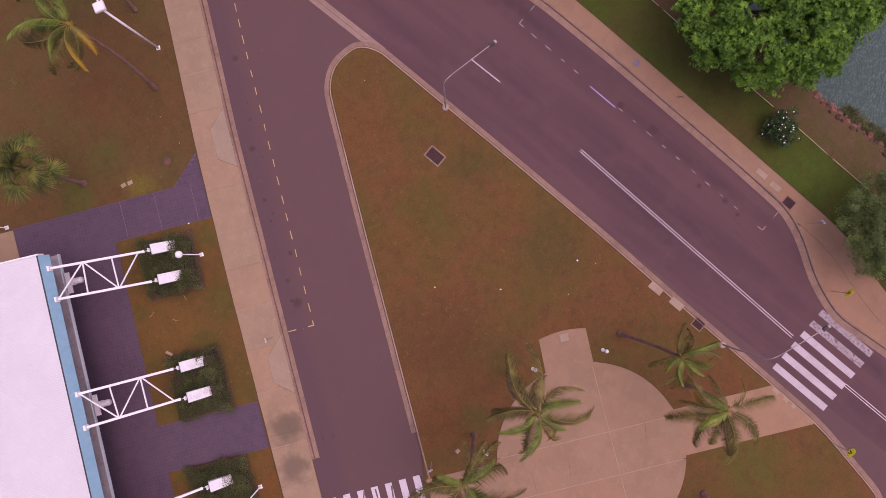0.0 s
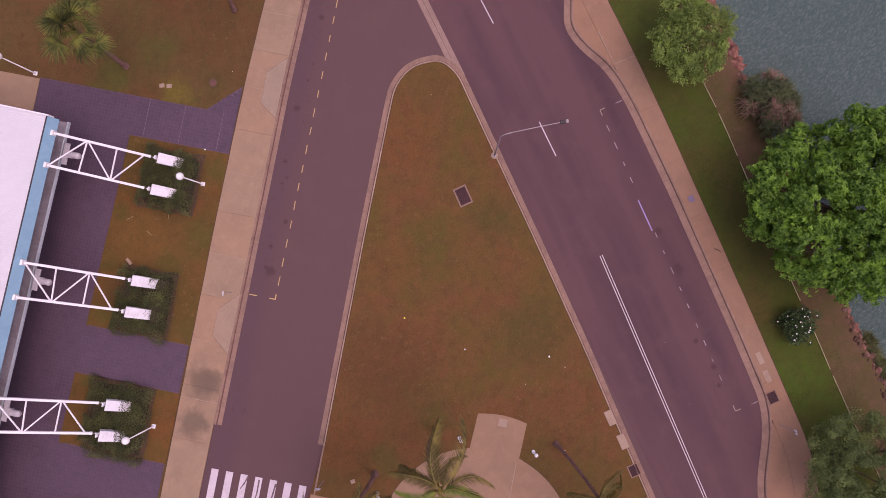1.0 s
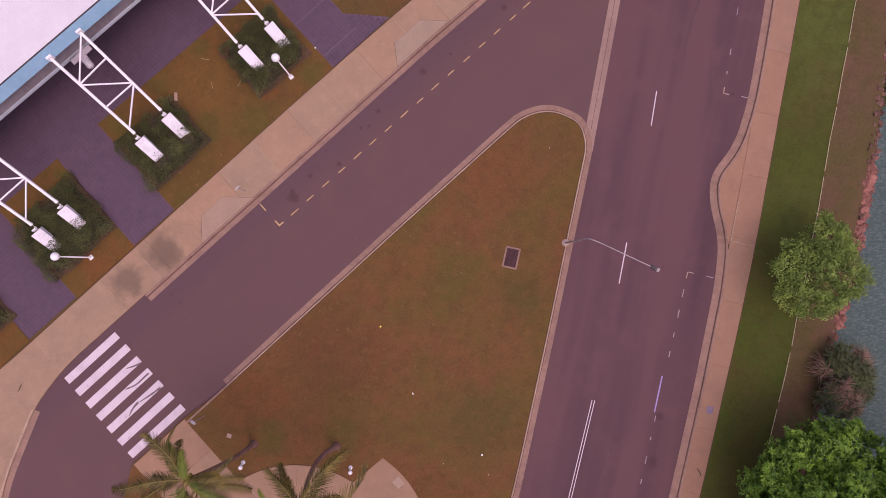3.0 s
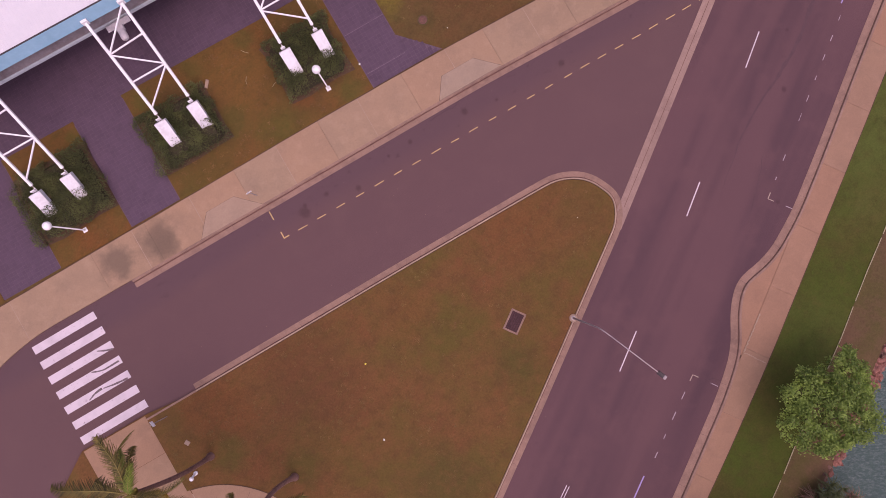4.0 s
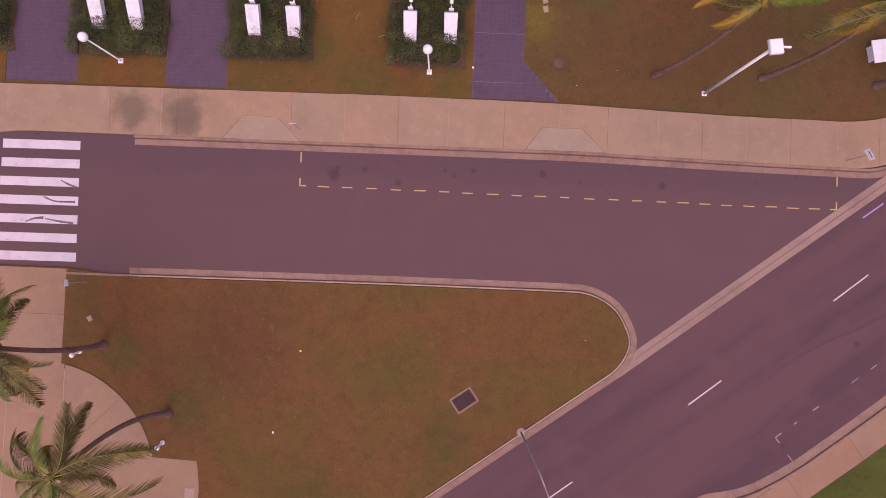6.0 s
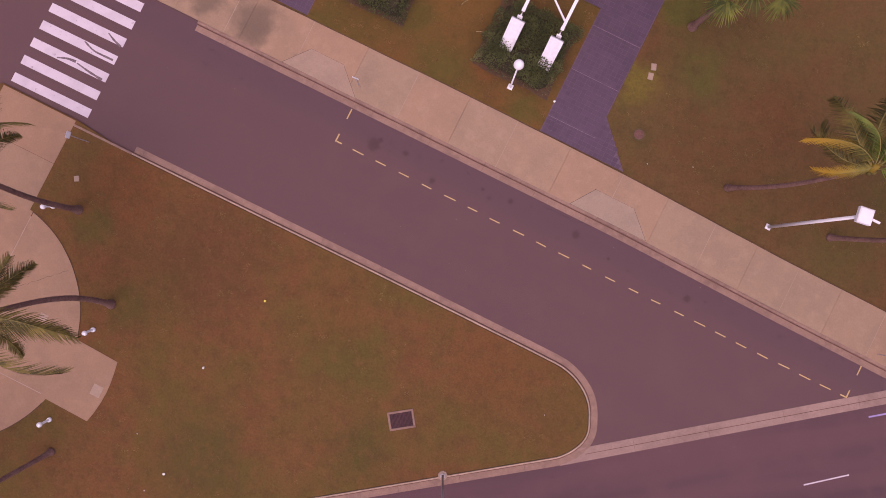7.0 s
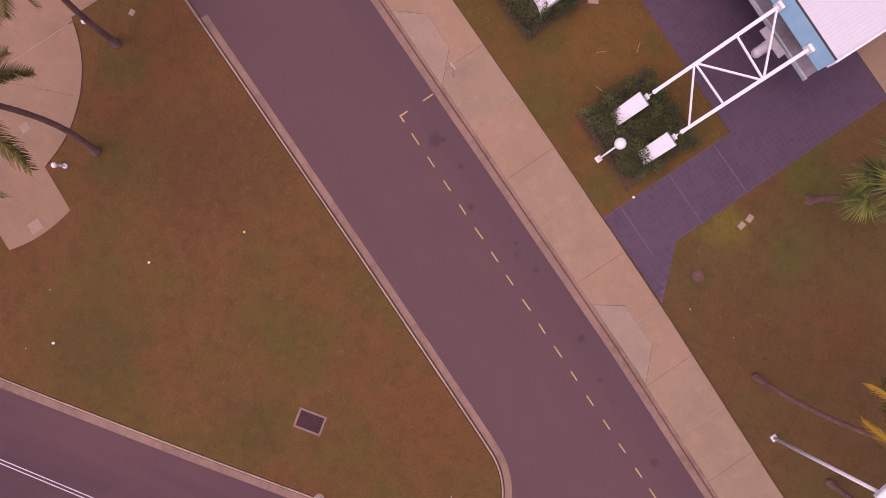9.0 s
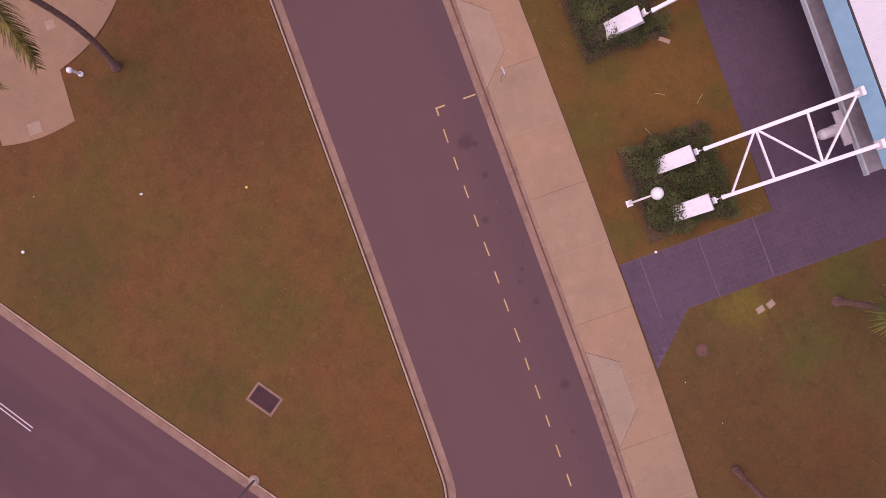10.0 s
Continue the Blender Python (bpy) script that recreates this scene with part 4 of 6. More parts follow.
def truss(feet, tops, mirrored):
    x_mid = sum(feet) / 2
    e = thing("roof_truss", "white painted tubular steel truss tying the roof to anchor blocks", "truss", (x_mid, 0, 0), group="trusses along the hall")
    shift = SKEW * (X_END - x_mid)
    at = lambda k, s: (FOOT + Vector((feet[k] - x_mid, 0, 0))).lerp(TOP + Vector((tops[k] - x_mid, shift, 0)), s)
    for k in (0, 1):
        link("chord", square_tube(at(k, 0), at(k, 1), 0.098), WHITE_STEEL, e)
        link("collar", square_tube(at(k, -0.004), at(k, 0.022), 0.112), WHITE_STEEL, e)
        link("tie_rod", Shape().tube([at(k, 0), at(k, -0.085)], [0.032, 0.032], 8), GALV, e)
        link("turnbuckle", Shape().tube([at(k, -0.03), at(k, -0.04), at(k, -0.065), at(k, -0.075)], [0.035, 0.058, 0.058, 0.035], 8), WHITE_STEEL, e)
        p = at(k, 1)
        link("end_plate", Shape().chamfer_box(p.x - 0.21, p.y - 0.12, p.z - 0.26, p.x + 0.21, p.y + 0.06, p.z + 0.22, 0.02), WHITE_STEEL, e)
    near, far = (1, 0) if mirrored else (0, 1)
    for a, b in ((0.98, 0.67), (0.685, 0.665), (0.365, 0.655), (0.36, 0.36), (0.35, 0.065)):
        link("brace", square_tube(at(near, a), at(far, b), 0.05), WHITE_STEEL, e)
    return e


def anchor_block(x):
    e = thing("anchor_block", "white painted sloping anchor block rising out of the hedge", "anchor block", (x, 11.45, 0), group="anchor blocks")
    tilt = math.degrees(math.atan2(0.55, 1.0))
    m = pose(0, 0.0, 1.62, tilt, 0, 0)
    sh = Shape()
    sh.add([m @ Vector(p) for p in ((-0.43, 0, 0), (0.43, 0, 0), (0.41, -2.3, 0), (-0.41, -2.3, 0), (-0.43, 0, 0.50), (0.43, 0, 0.50), (0.41, -1.75, 0.46), (-0.41, -1.75, 0.46))],
           [(0, 1, 2, 3), (7, 6, 5, 4), (1, 0, 4, 5), (2, 1, 5, 6), (3, 2, 6, 7), (0, 3, 7, 4)])
    link("block", sh, BLOCK_PAINT, e)
    link("footing", Shape().box(-0.40, -1.9, 0.0, 0.40, -0.25, 0.8), CONCRETE, e, "grey concrete footing")
    link("eye_plate", Shape().box(-0.16, -0.02, 1.74, 0.16, 0.06, 2.06), WHITE_STEEL, e)
    link("pin", Shape().tube([(-0.14, 0.1, 1.84), (0.14, 0.1, 1.84)], 0.05, 8), GALV, e)
    return e


for feet, tops, flip in (((6.95, 9.57), (7.08, 9.55), False), ((-3.22, -0.62), (-3.08, -0.42), True), ((-13.38, -10.88), (-13.3, -10.75), True), ((-23.55, -21.05), (-23.5, -20.95), True)):
    truss(feet, tops, flip)
    for x in feet:
        anchor_block(x)


def flood_light(x):
    e = thing("flood_light", "white canopy flood light on a wide bracket plate", "light fitting", (x, 17.3 + SKEW * (X_END - x), 4.1), group="lights along the canopy")
    link("bracket_plate", Shape().chamfer_box(-0.85, -0.20, 0.0, 0.85, 0.22, 0.10, 0.02), SHADED_WHITE, e)
    link("arm", Shape().chamfer_box(-0.27, -0.62, 0.02, 0.27, -0.2, 0.22, 0.03), SHADED_WHITE, e)
    link("housing", Shape().tube([(0, -0.60, 0.2), (0, -1.10, 0.2), (0, -1.22, 0.2), (0, -1.30, 0.2)], [0.25, 0.26, 0.22, 0.12], 16), SHADED_WHITE, e)


for x in (8.30, -1.77, -12.13, -22.3):
    flood_light(x)

# ---- lamps ----


def globe_lamp(x, y, z):
    e = thing("globe_lamp", "white opal globe lamp on a slim white post", "lamp post", (x, y, z), group="globe lamps before the hall")
    link("base_plate", Shape().chamfer_box(-0.17, -0.17, 0, 0.17, 0.17, 0.06, 0.02), WHITE_STEEL, e)
    link("post", Shape().tube([(0, 0, 0.05), (0, 0, 0.25), (0, 0, 0.3), (0, 0, 4.12)], [0.075, 0.075, 0.055, 0.045], 10), WHITE_STEEL, e, smooth=True)
    link("collar", Shape().tube([(0, 0, 4.08), (0, 0, 4.2)], [0.06, 0.13], 12), WHITE_STEEL, e)
    link("globe", Shape().ball((0, 0, 4.46), 0.30, 10, 18), OPAL, e, smooth=True)
    return e


first = globe_lamp(8.27, 7.93, 0.13)
for x, y in ((-12.36, 7.83), (-22.6, 7.88), (14.78, 24.0)):
    copy_thing(first, pose(x, y, 0.13))


def bollard_light(x, y, turn):
    e = thing("bollard_light", "short white garden light with round head beside the plaza", "garden light", (x, y, Z_LAWN), turn, "garden lights round the plaza")
    link("foot", Shape().tube([(0, 0, 0), (0, 0, 0.10), (0, 0, 0.14)], [0.15, 0.15, 0.10], 12), OPAL, e)
    link("stem", Shape().tube([(0, 0, 0.12), (0, 0.06, 0.5), (0, 0.13, 0.72)], 0.075, 8), WHITE_STEEL, e)
    link("head", Shape().ball((0, 0.17, 0.80), 0.165, 8, 14), OPAL, e, smooth=True)
    return e


for x, y, a in ((-8.22, -17.33, 170), (-8.1, -23.5, 160), (-14.0, -11.6, 150)):
    bollard_light(x, y, a)


def street_lamp(x, y, to_head, label):
    """A galvanised column that bends over into an outreach arm."""
    e = thing("street_lamp", label, "street lamp", (x, y, 0.12), group="street lamps")
    d = Vector((to_head[0], to_head[1], 0))
    n_ = d.normalized()
    link("footing", Shape().tube([(0, 0, 0), (0, 0, 0.05)], [0.30, 0.28], 16), CONCRETE_NEW, e, "round concrete footing")
    link("base_plate", Shape().tube([(0, 0, 0.05), (0, 0, 0.09)], 0.17, 8), GALV, e)
    pts = [Vector((0, 0, 0.05)), Vector((0, 0, 3.0)), Vector((0, 0, 7.35)), n_ * 0.08 + Vector((0, 0, 7.75)), n_ * 0.3 + Vector((0, 0, 8.05)), n_ * 0.75 + Vector((0, 0, 8.25))]
    link("column", Shape().tube(pts, [0.075, 0.06, 0.045, 0.042, 0.04, 0.036], 10), GALV, e, smooth=True)
    tip = d + Vector((0, 0, 8.4))
    link("arm", Shape().tube([pts[-1] - n_ * 0.05, pts[-1].lerp(tip, 0.5), tip], [0.036, 0.032, 0.028], 8), GALV, e, smooth=True)
    a = math.degrees(math.atan2(d.y, d.x))
    m = Matrix.Translation(tip) @ pose(0, 0, 0, 0, 0, a)
    link("lantern", Shape().chamfer_box(-0.08, -0.13, -0.09, 0.34, 0.13, 0.07, 0.045, m), LAMP_DARK, e, "dark lantern body")
    link("visor", Shape().chamfer_box(0.34, -0.12, -0.10, 0.52, 0.12, 0.05, 0.04, m), GALV, e, "pale lantern visor")
    link("photocell", Shape().tube([m @ Vector((0.12, 0, 0.06)), m @ Vector((0.12, 0, 0.14))], 0.05, 8), LAMP_DARK, e)
    return e


street_lamp(15.3, -15.68, (1.62, -3.95), "galvanised street lamp with curved outreach arm over the road")
street_lamp(-10.15, -33.4, (1.3, -4.15), "galvanised street lamp beside the zebra crossing")

mast = thing("camera_mast", "tall white steel mast with a square white head", "mast", (26.65, 7.25, 0.1))
link("base_plate", Shape().chamfer_box(-0.17, -0.17, 0, 0.17, 0.17, 0.07, 0.02), WHITE_STEEL, mast)
link("pole", Shape().tube([(0, 0, 0.05), (0, 0, 8.75)], [0.105, 0.085], 12), WHITE_STEEL, mast, smooth=True)
link("head", Shape().chamfer_box(-0.36, -0.40, 8.72, 0.36, 0.40, 8.98, 0.06, pose(0.15, 0.1, 0, 0, 0, 8)), WHITE_STEEL, mast, "square white lamp head")
link("side_arm", Shape().box(0.5, 0.05, 8.78, 0.95, 0.15, 8.88), WHITE_STEEL, mast)

# ---- signs ----


def round_sign(x, y, z, face, label):
    """A round yellow walking-legs sign on a post."""
    e = thing("crossing_sign", label, "road sign", (x, y, z), face, "crossing signs")
    link("post", Shape().tube([(0, 0.03, 0), (0, 0.03, 2.95)], 0.032, 8), GALV, e)
    link("disc", Shape().tube([(0, -0.008, 2.6), (0, 0.008, 2.6)], 0.40, 28), SIGN_YELLOW, e, "round yellow sign plate")
    ring, legs = Shape(), Shape()
    for k in range(28):
        a, b = k * math.tau / 28, (k + 1) * math.tau / 28
        q = [(r * math.cos(t), -0.0125, 2.6 + r * math.sin(t)) for t in (a, b) for r in (0.365, 0.385)]
        ring.add(q, [(0, 1, 3, 2)])
    for pts in (((0.02, 0.16), (-0.06, 0.0), (-0.02, -0.12), (-0.16, -0.20)), ((0.02, 0.16), (0.10, 0.0), (0.16, -0.12), (0.10, -0.22))):
        line = [Vector((px, -0.0135, 2.6 + pz)) for px, pz in pts]
        legs.tube(line, 0.035, 6)
    link("border", ring, SIGN_BLACK, e)
    link("symbol", legs, SIGN_BLACK, e)
    return e


round_sign(-7.95, -43.25, Z_PATH, 125, "round yellow crossing sign on the lakeside footpath")
round_sign(-20.35, -40.15, Z_LAWN, 125, "round yellow crossing sign on the island kerb")


def plate_sign(x, y, z, height, w, h, face, label, lines=2):
    e = thing("parking_sign", label, "road sign", (x, y, z), face, "small signs on posts")
    link("post", Shape().tube([(0, 0.02, 0), (0, 0.02, height + 0.05)], 0.03, 8), GALV, e)
    link("plate", Shape().chamfer_box(-w / 2, -0.012, height - h, w / 2, 0.004, height, 0.003), WHITE_STEEL, e, "white sign plate")
    for k in range(lines):
        link("writing_bar", Shape().box(-w * 0.32, -0.016, height - h * (0.38 + 0.3 * k), w * 0.32, -0.0125, height - h * (0.26 + 0.3 * k)), SIGN_BLACK, e)
    link("clamp", Shape().box(-0.05, 0.0, height - h * 0.6, 0.05, 0.06, height - h * 0.5), GALV, e)
    return e


plate_sign(-0.20, 3.68, Z_PATH, 2.1, 0.42, 0.28, 4, "small white parking sign on a thin post by the kerb ramp", 0)
plate_sign(36.2, 3.15, Z_PATH, 2.6, 0.75, 0.55, 300, "white parking sign on a thin grey post", 1)
plate_sign(-13.82, -7.0, Z_LAWN, 2.5, 0.42, 0.42, 100, "white-backed crossing sign beside the zebra crossing", 0)
plate_sign(-1.95, -42.75, Z_PATH, 2.6, 0.40, 0.34, 20, "white parking sign on the lakeside footpath")

# ---- small things on the grass ----
for x, y, a in ((15.88, 12.5, 12), (15.8, 13.12, 20)):
    tagged(link("valve_cover", Shape().chamfer_box(-0.17, -0.22, 0, 0.17, 0.22, 0.05, 0.02), CONCRETE_NEW, at=pose(x, y, 0.1, 0, 0, a)), "pale concrete valve cover in the lawn", "valve cover", "valve covers")
tagged(link("valve_cover", Shape().chamfer_box(-0.16, -0.18, 0, 0.16, 0.18, 0.05, 0.02), CONCRETE_NEW, at=pose(-13.48, -9.4, Z_LAWN, 0, 0, 30)), "pale concrete valve cover near the zebra crossing", "valve cover", "valve covers")
manhole = thing("manhole", "round brown manhole cover in a concrete ring", "manhole", (16.85, 8.86, 0.1))
link("ring", Shape().tube([(0, 0, 0), (0, 0, 0.03)], 0.42, 20), BANK, manhole)
link("cover", Shape().tube([(0, 0, 0.02), (0, 0, 0.045)], 0.32, 20), GUTTER_DIRT, manhole, "dull brown round cover")
tagged(link("marker_peg", Shape().chamfer_box(-0.06, -0.06, 0, 0.06, 0.06, 0.12, 0.015), MARKER, at=pose(0.56, -10.95, Z_LAWN, 0, 0, 20)), "small yellow marker block in the lawn", "marker")
tagged(link("broken_slab", Shape().chamfer_box(-0.32, -0.12, 0, 0.32, 0.12, 0.09, 0.03), KERB_TOP, at=pose(0.67, 12.74, 0.13, 4, 0, 50)), "pale broken concrete slab beside a hedge", "rubble")
for x, y, a in ((11.1, -35.2, 70), (-22.9, 4.0, 20)):
    stick = Shape().tube([(-0.34, 0.02, 0.03), (-0.1, -0.05, 0.05), (0.12, 0.04, 0.04), (0.33, 0.0, 0.02)], [0.02, 0.035, 0.03, 0.012], 6).tube([(0.02, 0.0, 0.05), (0.16, -0.12, 0.04)], [0.02, 0.01], 5)
    tagged(link("dead_branch", stick, TREE_BARK, at=pose(x, y, Z_PATH, 0, 0, a)), "small dry brown branch dropped on the footpath", "branch", "fallen branches")
for x, y, a, ln in ((3.33, 11.49, 60, 0.55), (4.28, 13.42, 130, 0.6), (5.0, 10.2, 20, 0.5)):
    stick = Shape().tube([(-ln / 2, 0, 0.02), (0, 0.03, 0.035), (ln / 2, 0.0, 0.02)], 0.013, 5)
    tagged(link("twig", stick, EDGING, at=pose(x, y, 0.14, 0, 0, a)), "pale dry twig lying on the scorched turf", "twig", "twigs on the bed")
for x, y, r in ((-1.0, -16.36, 0.10), (-0.22, -23.3, 0.11), (11.16, 8.35, 0.09), (-2.82, -21.82, 0.045), (18.12, 7.42, 0.045), (20.78, 8.52, 0.045), (-7.5, -26.0, 0.06), (-0.83, -24.74, 0.04), (19.3, -9.5, 0.04)):
    bit = Shape().add([(r * math.cos(k * 1.05) * random.uniform(0.6, 1), r * math.sin(k * 1.05) * random.uniform(0.6, 1), 0.03 + random.uniform(0, 0.05)) for k in range(6)] + [(0, 0, 0), (0, 0, 0.1)],
                      [(k, (k + 1) % 6, 7) for k in range(6)] + [((k + 1) % 6, k, 6) for k in range(6)])
    tagged(link("paper_scrap", bit, PETAL, at=pose(x, y, 0.12)), "crumpled white paper scrap on the lawn", "litter", "litter on the lawns")
board = thing("notice_board", "white painted board standing under a palm", "board", (38.2, 10.4, 0.1), 10)
link("panel", Shape().chamfer_box(-0.9, -0.75, 0.72, 0.9, 0.75, 0.82, 0.02), WHITE_STEEL, board)
for sx in (-0.7, 0.7):
    link("leg", Shape().box(sx - 0.05, -0.5, 0, sx + 0.05, 0.5, 0.72), WHITE_STEEL, board)

# thin edging along the lakeside lawn
edging = thing("lawn_edging", "thin pale edging rail between grass and bank", "edging", kind="structure")
s = -44.0
while s < 62:
    e_ = s + random.uniform(3.2, 6.5)
    a, b = crossing(EDGE_LAWN, U, s), crossing(EDGE_LAWN, U, e_ - random.uniform(0.25, 0.7))
    link("rail", Shape().tube([a + Vector((0, 0, 0.15)), a.lerp(b, 0.5) + N * random.uniform(-0.06, 0.06) + Vector((0, 0, 0.17)), b + Vector((0, 0, 0.15))], 0.034, 6), EDGING, edging)
    s = e_

# ---- plants ----


def leaf(shape, p, d, up, length, width, droop=0.15):
    """One leaf: two facets that fold along the midrib."""
    side_ = d.cross(up)
    if side_.length < 1e-4:
        side_ = Vector((1, 0, 0))
    side_ = side_.normalized() * width / 2
    tip = p + d * length - up * (length * droop)
    mid = p + d * length * 0.5
    k = len(shape.v)
    shape.v += [p[:], (mid + side_ + up * width * 0.12)[:], tip[:], (mid - side_ + up * width * 0.12)[:]]
    shape.f += [(k, k + 1, k + 2), (k, k + 2, k + 3)]


def rand_dir(flat=0.0):
    while True:
        v = Vector((random.uniform(-1, 1), random.uniform(-1, 1), random.uniform(-1, 1)))
        if 0.05 < v.length < 1:
            v.z *= 1 - flat
            return v.normalized()


def broad_tree(x, y, ground, height, radius, clumps, leaves, size, leaf_mat, label, seed, open_=0.3, squash=0.55, trunk=0.3, wide=0.45, rosette=1):
    """A trunk with limbs, each limb ending in clumps of leaves; an uneven crown with gaps."""
    random.seed(seed)
    e = thing("tree", label, "tree", (x, y, ground))
    wood, crown = Shape(), Shape()
    fork = Vector((random.uniform(-0.3, 0.3), random.uniform(-0.3, 0.3), height * 0.3))
    wood.tube([(0, 0, -0.1), (0, 0, 0.3), fork * 0.6, fork], [trunk * 1.5, trunk * 1.1, trunk * 0.9, trunk * 0.8], 10)
    lobes = [1 + (0.28 if radius > 4 else 0.42) * noise.noise(Vector((math.cos(a) * 1.6 + seed, math.sin(a) * 1.6, seed * 0.37))) for a in [k * math.tau / 24 for k in range(24)]]
    mid_z = height - radius * squash
    centres = []
    for k in range(clumps):
        a = random.uniform(0, math.tau)
        edge = lobes[int(a / math.tau * 24) % 24] * radius
        r = edge * math.sqrt(random.uniform(0.0, 1.0))
        lift = math.sqrt(max(0.0, 1 - (r / (edge * 1.08)) ** 2))
        deep = random.random() ** 2
        z_ = mid_z + radius * squash * lift * (1 - 1.1 * deep) + radius * random.uniform(-0.12, 0.10)
        if noise.noise(Vector((math.cos(a) * r, math.sin(a) * r, seed * 5.0)) * (2.4 / radius)) > 0.62 - open_:
            z_ -= radius * 0.30
        centres.append(Vector((math.cos(a) * r, math.sin(a) * r, z_)))
    limbs = []
    for k in range(9):
        a = k * math.tau / 9 + random.uniform(-0.25, 0.25)
        end = Vector((math.cos(a) * radius * 0.62, math.sin(a) * radius * 0.62, mid_z + random.uniform(0, radius * 0.2)))
        limbs.append((fork, fork.lerp(end, 0.5) + Vector((0, 0, 0.3)), end))
        wood.tube(limbs[-1], [trunk * 0.55, trunk * 0.32, trunk * 0.14], 7)
    for c in centres[:: max(1, clumps // 70)]:
        best = min(limbs, key=lambda l: (l[2] - c).length)
        wood.tube([best[1].lerp(best[2], 0.6), c], [trunk * 0.12, 0.02], 5, False)
    for c in centres:
        out = Vector((c.x, c.y, 0)) / radius
        cr = radius * random.uniform(0.08, 0.15)
        for _ in range(leaves):
            d = rand_dir()
            p = c + Vector((d.x * cr, d.y * cr, d.z * cr * 0.7)) * random.uniform(0.35, 1.15)
            up = (d * 0.9 + Vector((0, 0, 0.5)) + rand_dir() * 0.5).normalized()
            way = (rand_dir() + d * 0.5 + out * 0.3).normalized()
            way = (way - up * way.dot(up) * 0.8).normalized()
            s_ = size * random.uniform(0.65, 1.25)
            for j in range(rosette):
                turned = Matrix.Rotation(j * math.tau / rosette + random.uniform(-0.3, 0.3), 3, up) @ way
                leaf(crown, p, turned, up, s_, s_ * wide, random.uniform(0.0, 0.35))
    link("trunk", wood, TREE_BARK, e, "brown trunk and limbs", smooth=True)
    link("crown", crown, leaf_mat, e)
    return e


broad_tree(15.8, -43.05, -0.3, 8.4, 7.05, 350, 58, 0.27, LEAF_BIG, "large spreading tree with bright green broad leaves by the lake", 3, trunk=0.42, open_=0.12, rosette=6)
broad_tree(26.95, -28.6, 0.0, 4.7, 3.35, 310, 60, 0.185, LEAF_SMALL, "small tree with fine pale green leaves on the bank", 5, trunk=0.16, squash=0.5, open_=0.05, wide=0.6)
broad_tree(-3.6, -47.4, 0.05, 5.4, 4.3, 230, 180, 0.16, LEAF_GREY, "grey-green small-leaved tree beside the footpath", 8, trunk=0.2)


def flowering_shrub(x, y, z, r):
    random.seed(11)
    e = thing("shrub", "dark glossy shrub dotted with white flowers on the lawn edge", "shrub", (x, y, z))
    stems, crown, bloom = Shape(), Shape(), Shape()
    for k in range(60):
        a, q = random.uniform(0, math.tau), math.sqrt(random.random())
        reach = r * (1.05 + 1.3 * noise.noise(Vector((math.cos(a) * 2, math.sin(a) * 2, 4))))
        c = Vector((math.cos(a) * q * reach, math.sin(a) * q * reach * 0.8, 0.5 + 1.3 * math.sqrt(max(0, 1 - q * q)) + random.uniform(-0.2, 0.2)))
        stems.tube([(0, 0, 0), c * 0.5 + Vector((0, 0, 0.1)), c], [0.05, 0.03, 0.012], 5, False)
        for _ in range(34):
            d = rand_dir()
            leaf(crown, c + d * 0.24, (d + Vector((0, 0, 0.3))).normalized(), (Vector((0, 0, 1)) + rand_dir() * 0.5).normalized(), random.uniform(0.16, 0.3), 0.11)
        if k % 2 == 0:
            f = c + Vector((random.uniform(-0.2, 0.2), random.uniform(-0.2, 0.2), 0.32))
            for j in range(5):
                t = j * math.tau / 5
                leaf(bloom, f, Vector((math.cos(t), math.sin(t), 0.2)).normalized(), Vector((0, 0, 1)), random.uniform(0.05, 0.09), 0.06)
    link("stems", stems, TREE_BARK, e)
    link("foliage", crown, LEAF_DARK, e)
    tagged(link("blossom", bloom, PETAL, e), "small white flowers", kind="stuff")


flowering_shrub(6.3, -42.2, 0.08, 1.45)


def blade(shape, p, d, length, width, bend, steps=3):
    """A long narrow blade that bows under its weight."""
    side_ = Vector((-d.y, d.x, 0))
    side_ = (side_.normalized() if side_.length > 1e-3 else Vector((1, 0, 0))) * width / 2
    k = len(shape.v)
    for i in range(steps + 1):
        t = i / steps
        q = p + d * (length * t) - Vector((0, 0, bend * length * t * t))
        w = side_ * (1 - t * 0.85)
        shape.v += [(q + w)[:], (q - w)[:]]
    shape.f += [(k + 2 * i, k + 2 * i + 1, k + 2 * i + 3, k + 2 * i + 2) for i in range(steps)]


def spiky_bush(x, y, z, r):
    random.seed(21)
    e = thing("bush", "spiky bush of green and dead pinkish blades over the rocks", "bush", (x, y, z))
    green, dry, stems = Shape(), Shape(), Shape()
    for k in range(125):
        a, q = random.uniform(0, math.tau), math.sqrt(random.random())
        c = U * (math.cos(a) * q * r * 1.18) + N * (math.sin(a) * q * r * 0.80) + Vector((0, 0, 0.6 + 2.0 * math.sqrt(max(0, 1 - q * q)) + random.uniform(-0.3, 0.3)))
        stems.tube([(c.x * 0.3, c.y * 0.3, 0), c], [0.07, 0.04], 6, False)
        dead = noise.noise(Vector((c.x * 0.55, c.y * 0.55, 9.0))) > 0.06
        for _ in range(26):
            d = (rand_dir() + Vector((0, 0, 0.7))).normalized()
            blade(dry if dead and random.random() < 0.75 else green, c, d, random.uniform(0.6, 1.05), 0.06, 0.5)
    link("stems", stems, TREE_BARK, e)
    tagged(link("foliage", green, LEAF_BLADE, e), "green narrow blades", kind="stuff")
    tagged(link("dead_foliage", dry, LEAF_DRY, e), "dead pinkish-brown blades", kind="stuff")


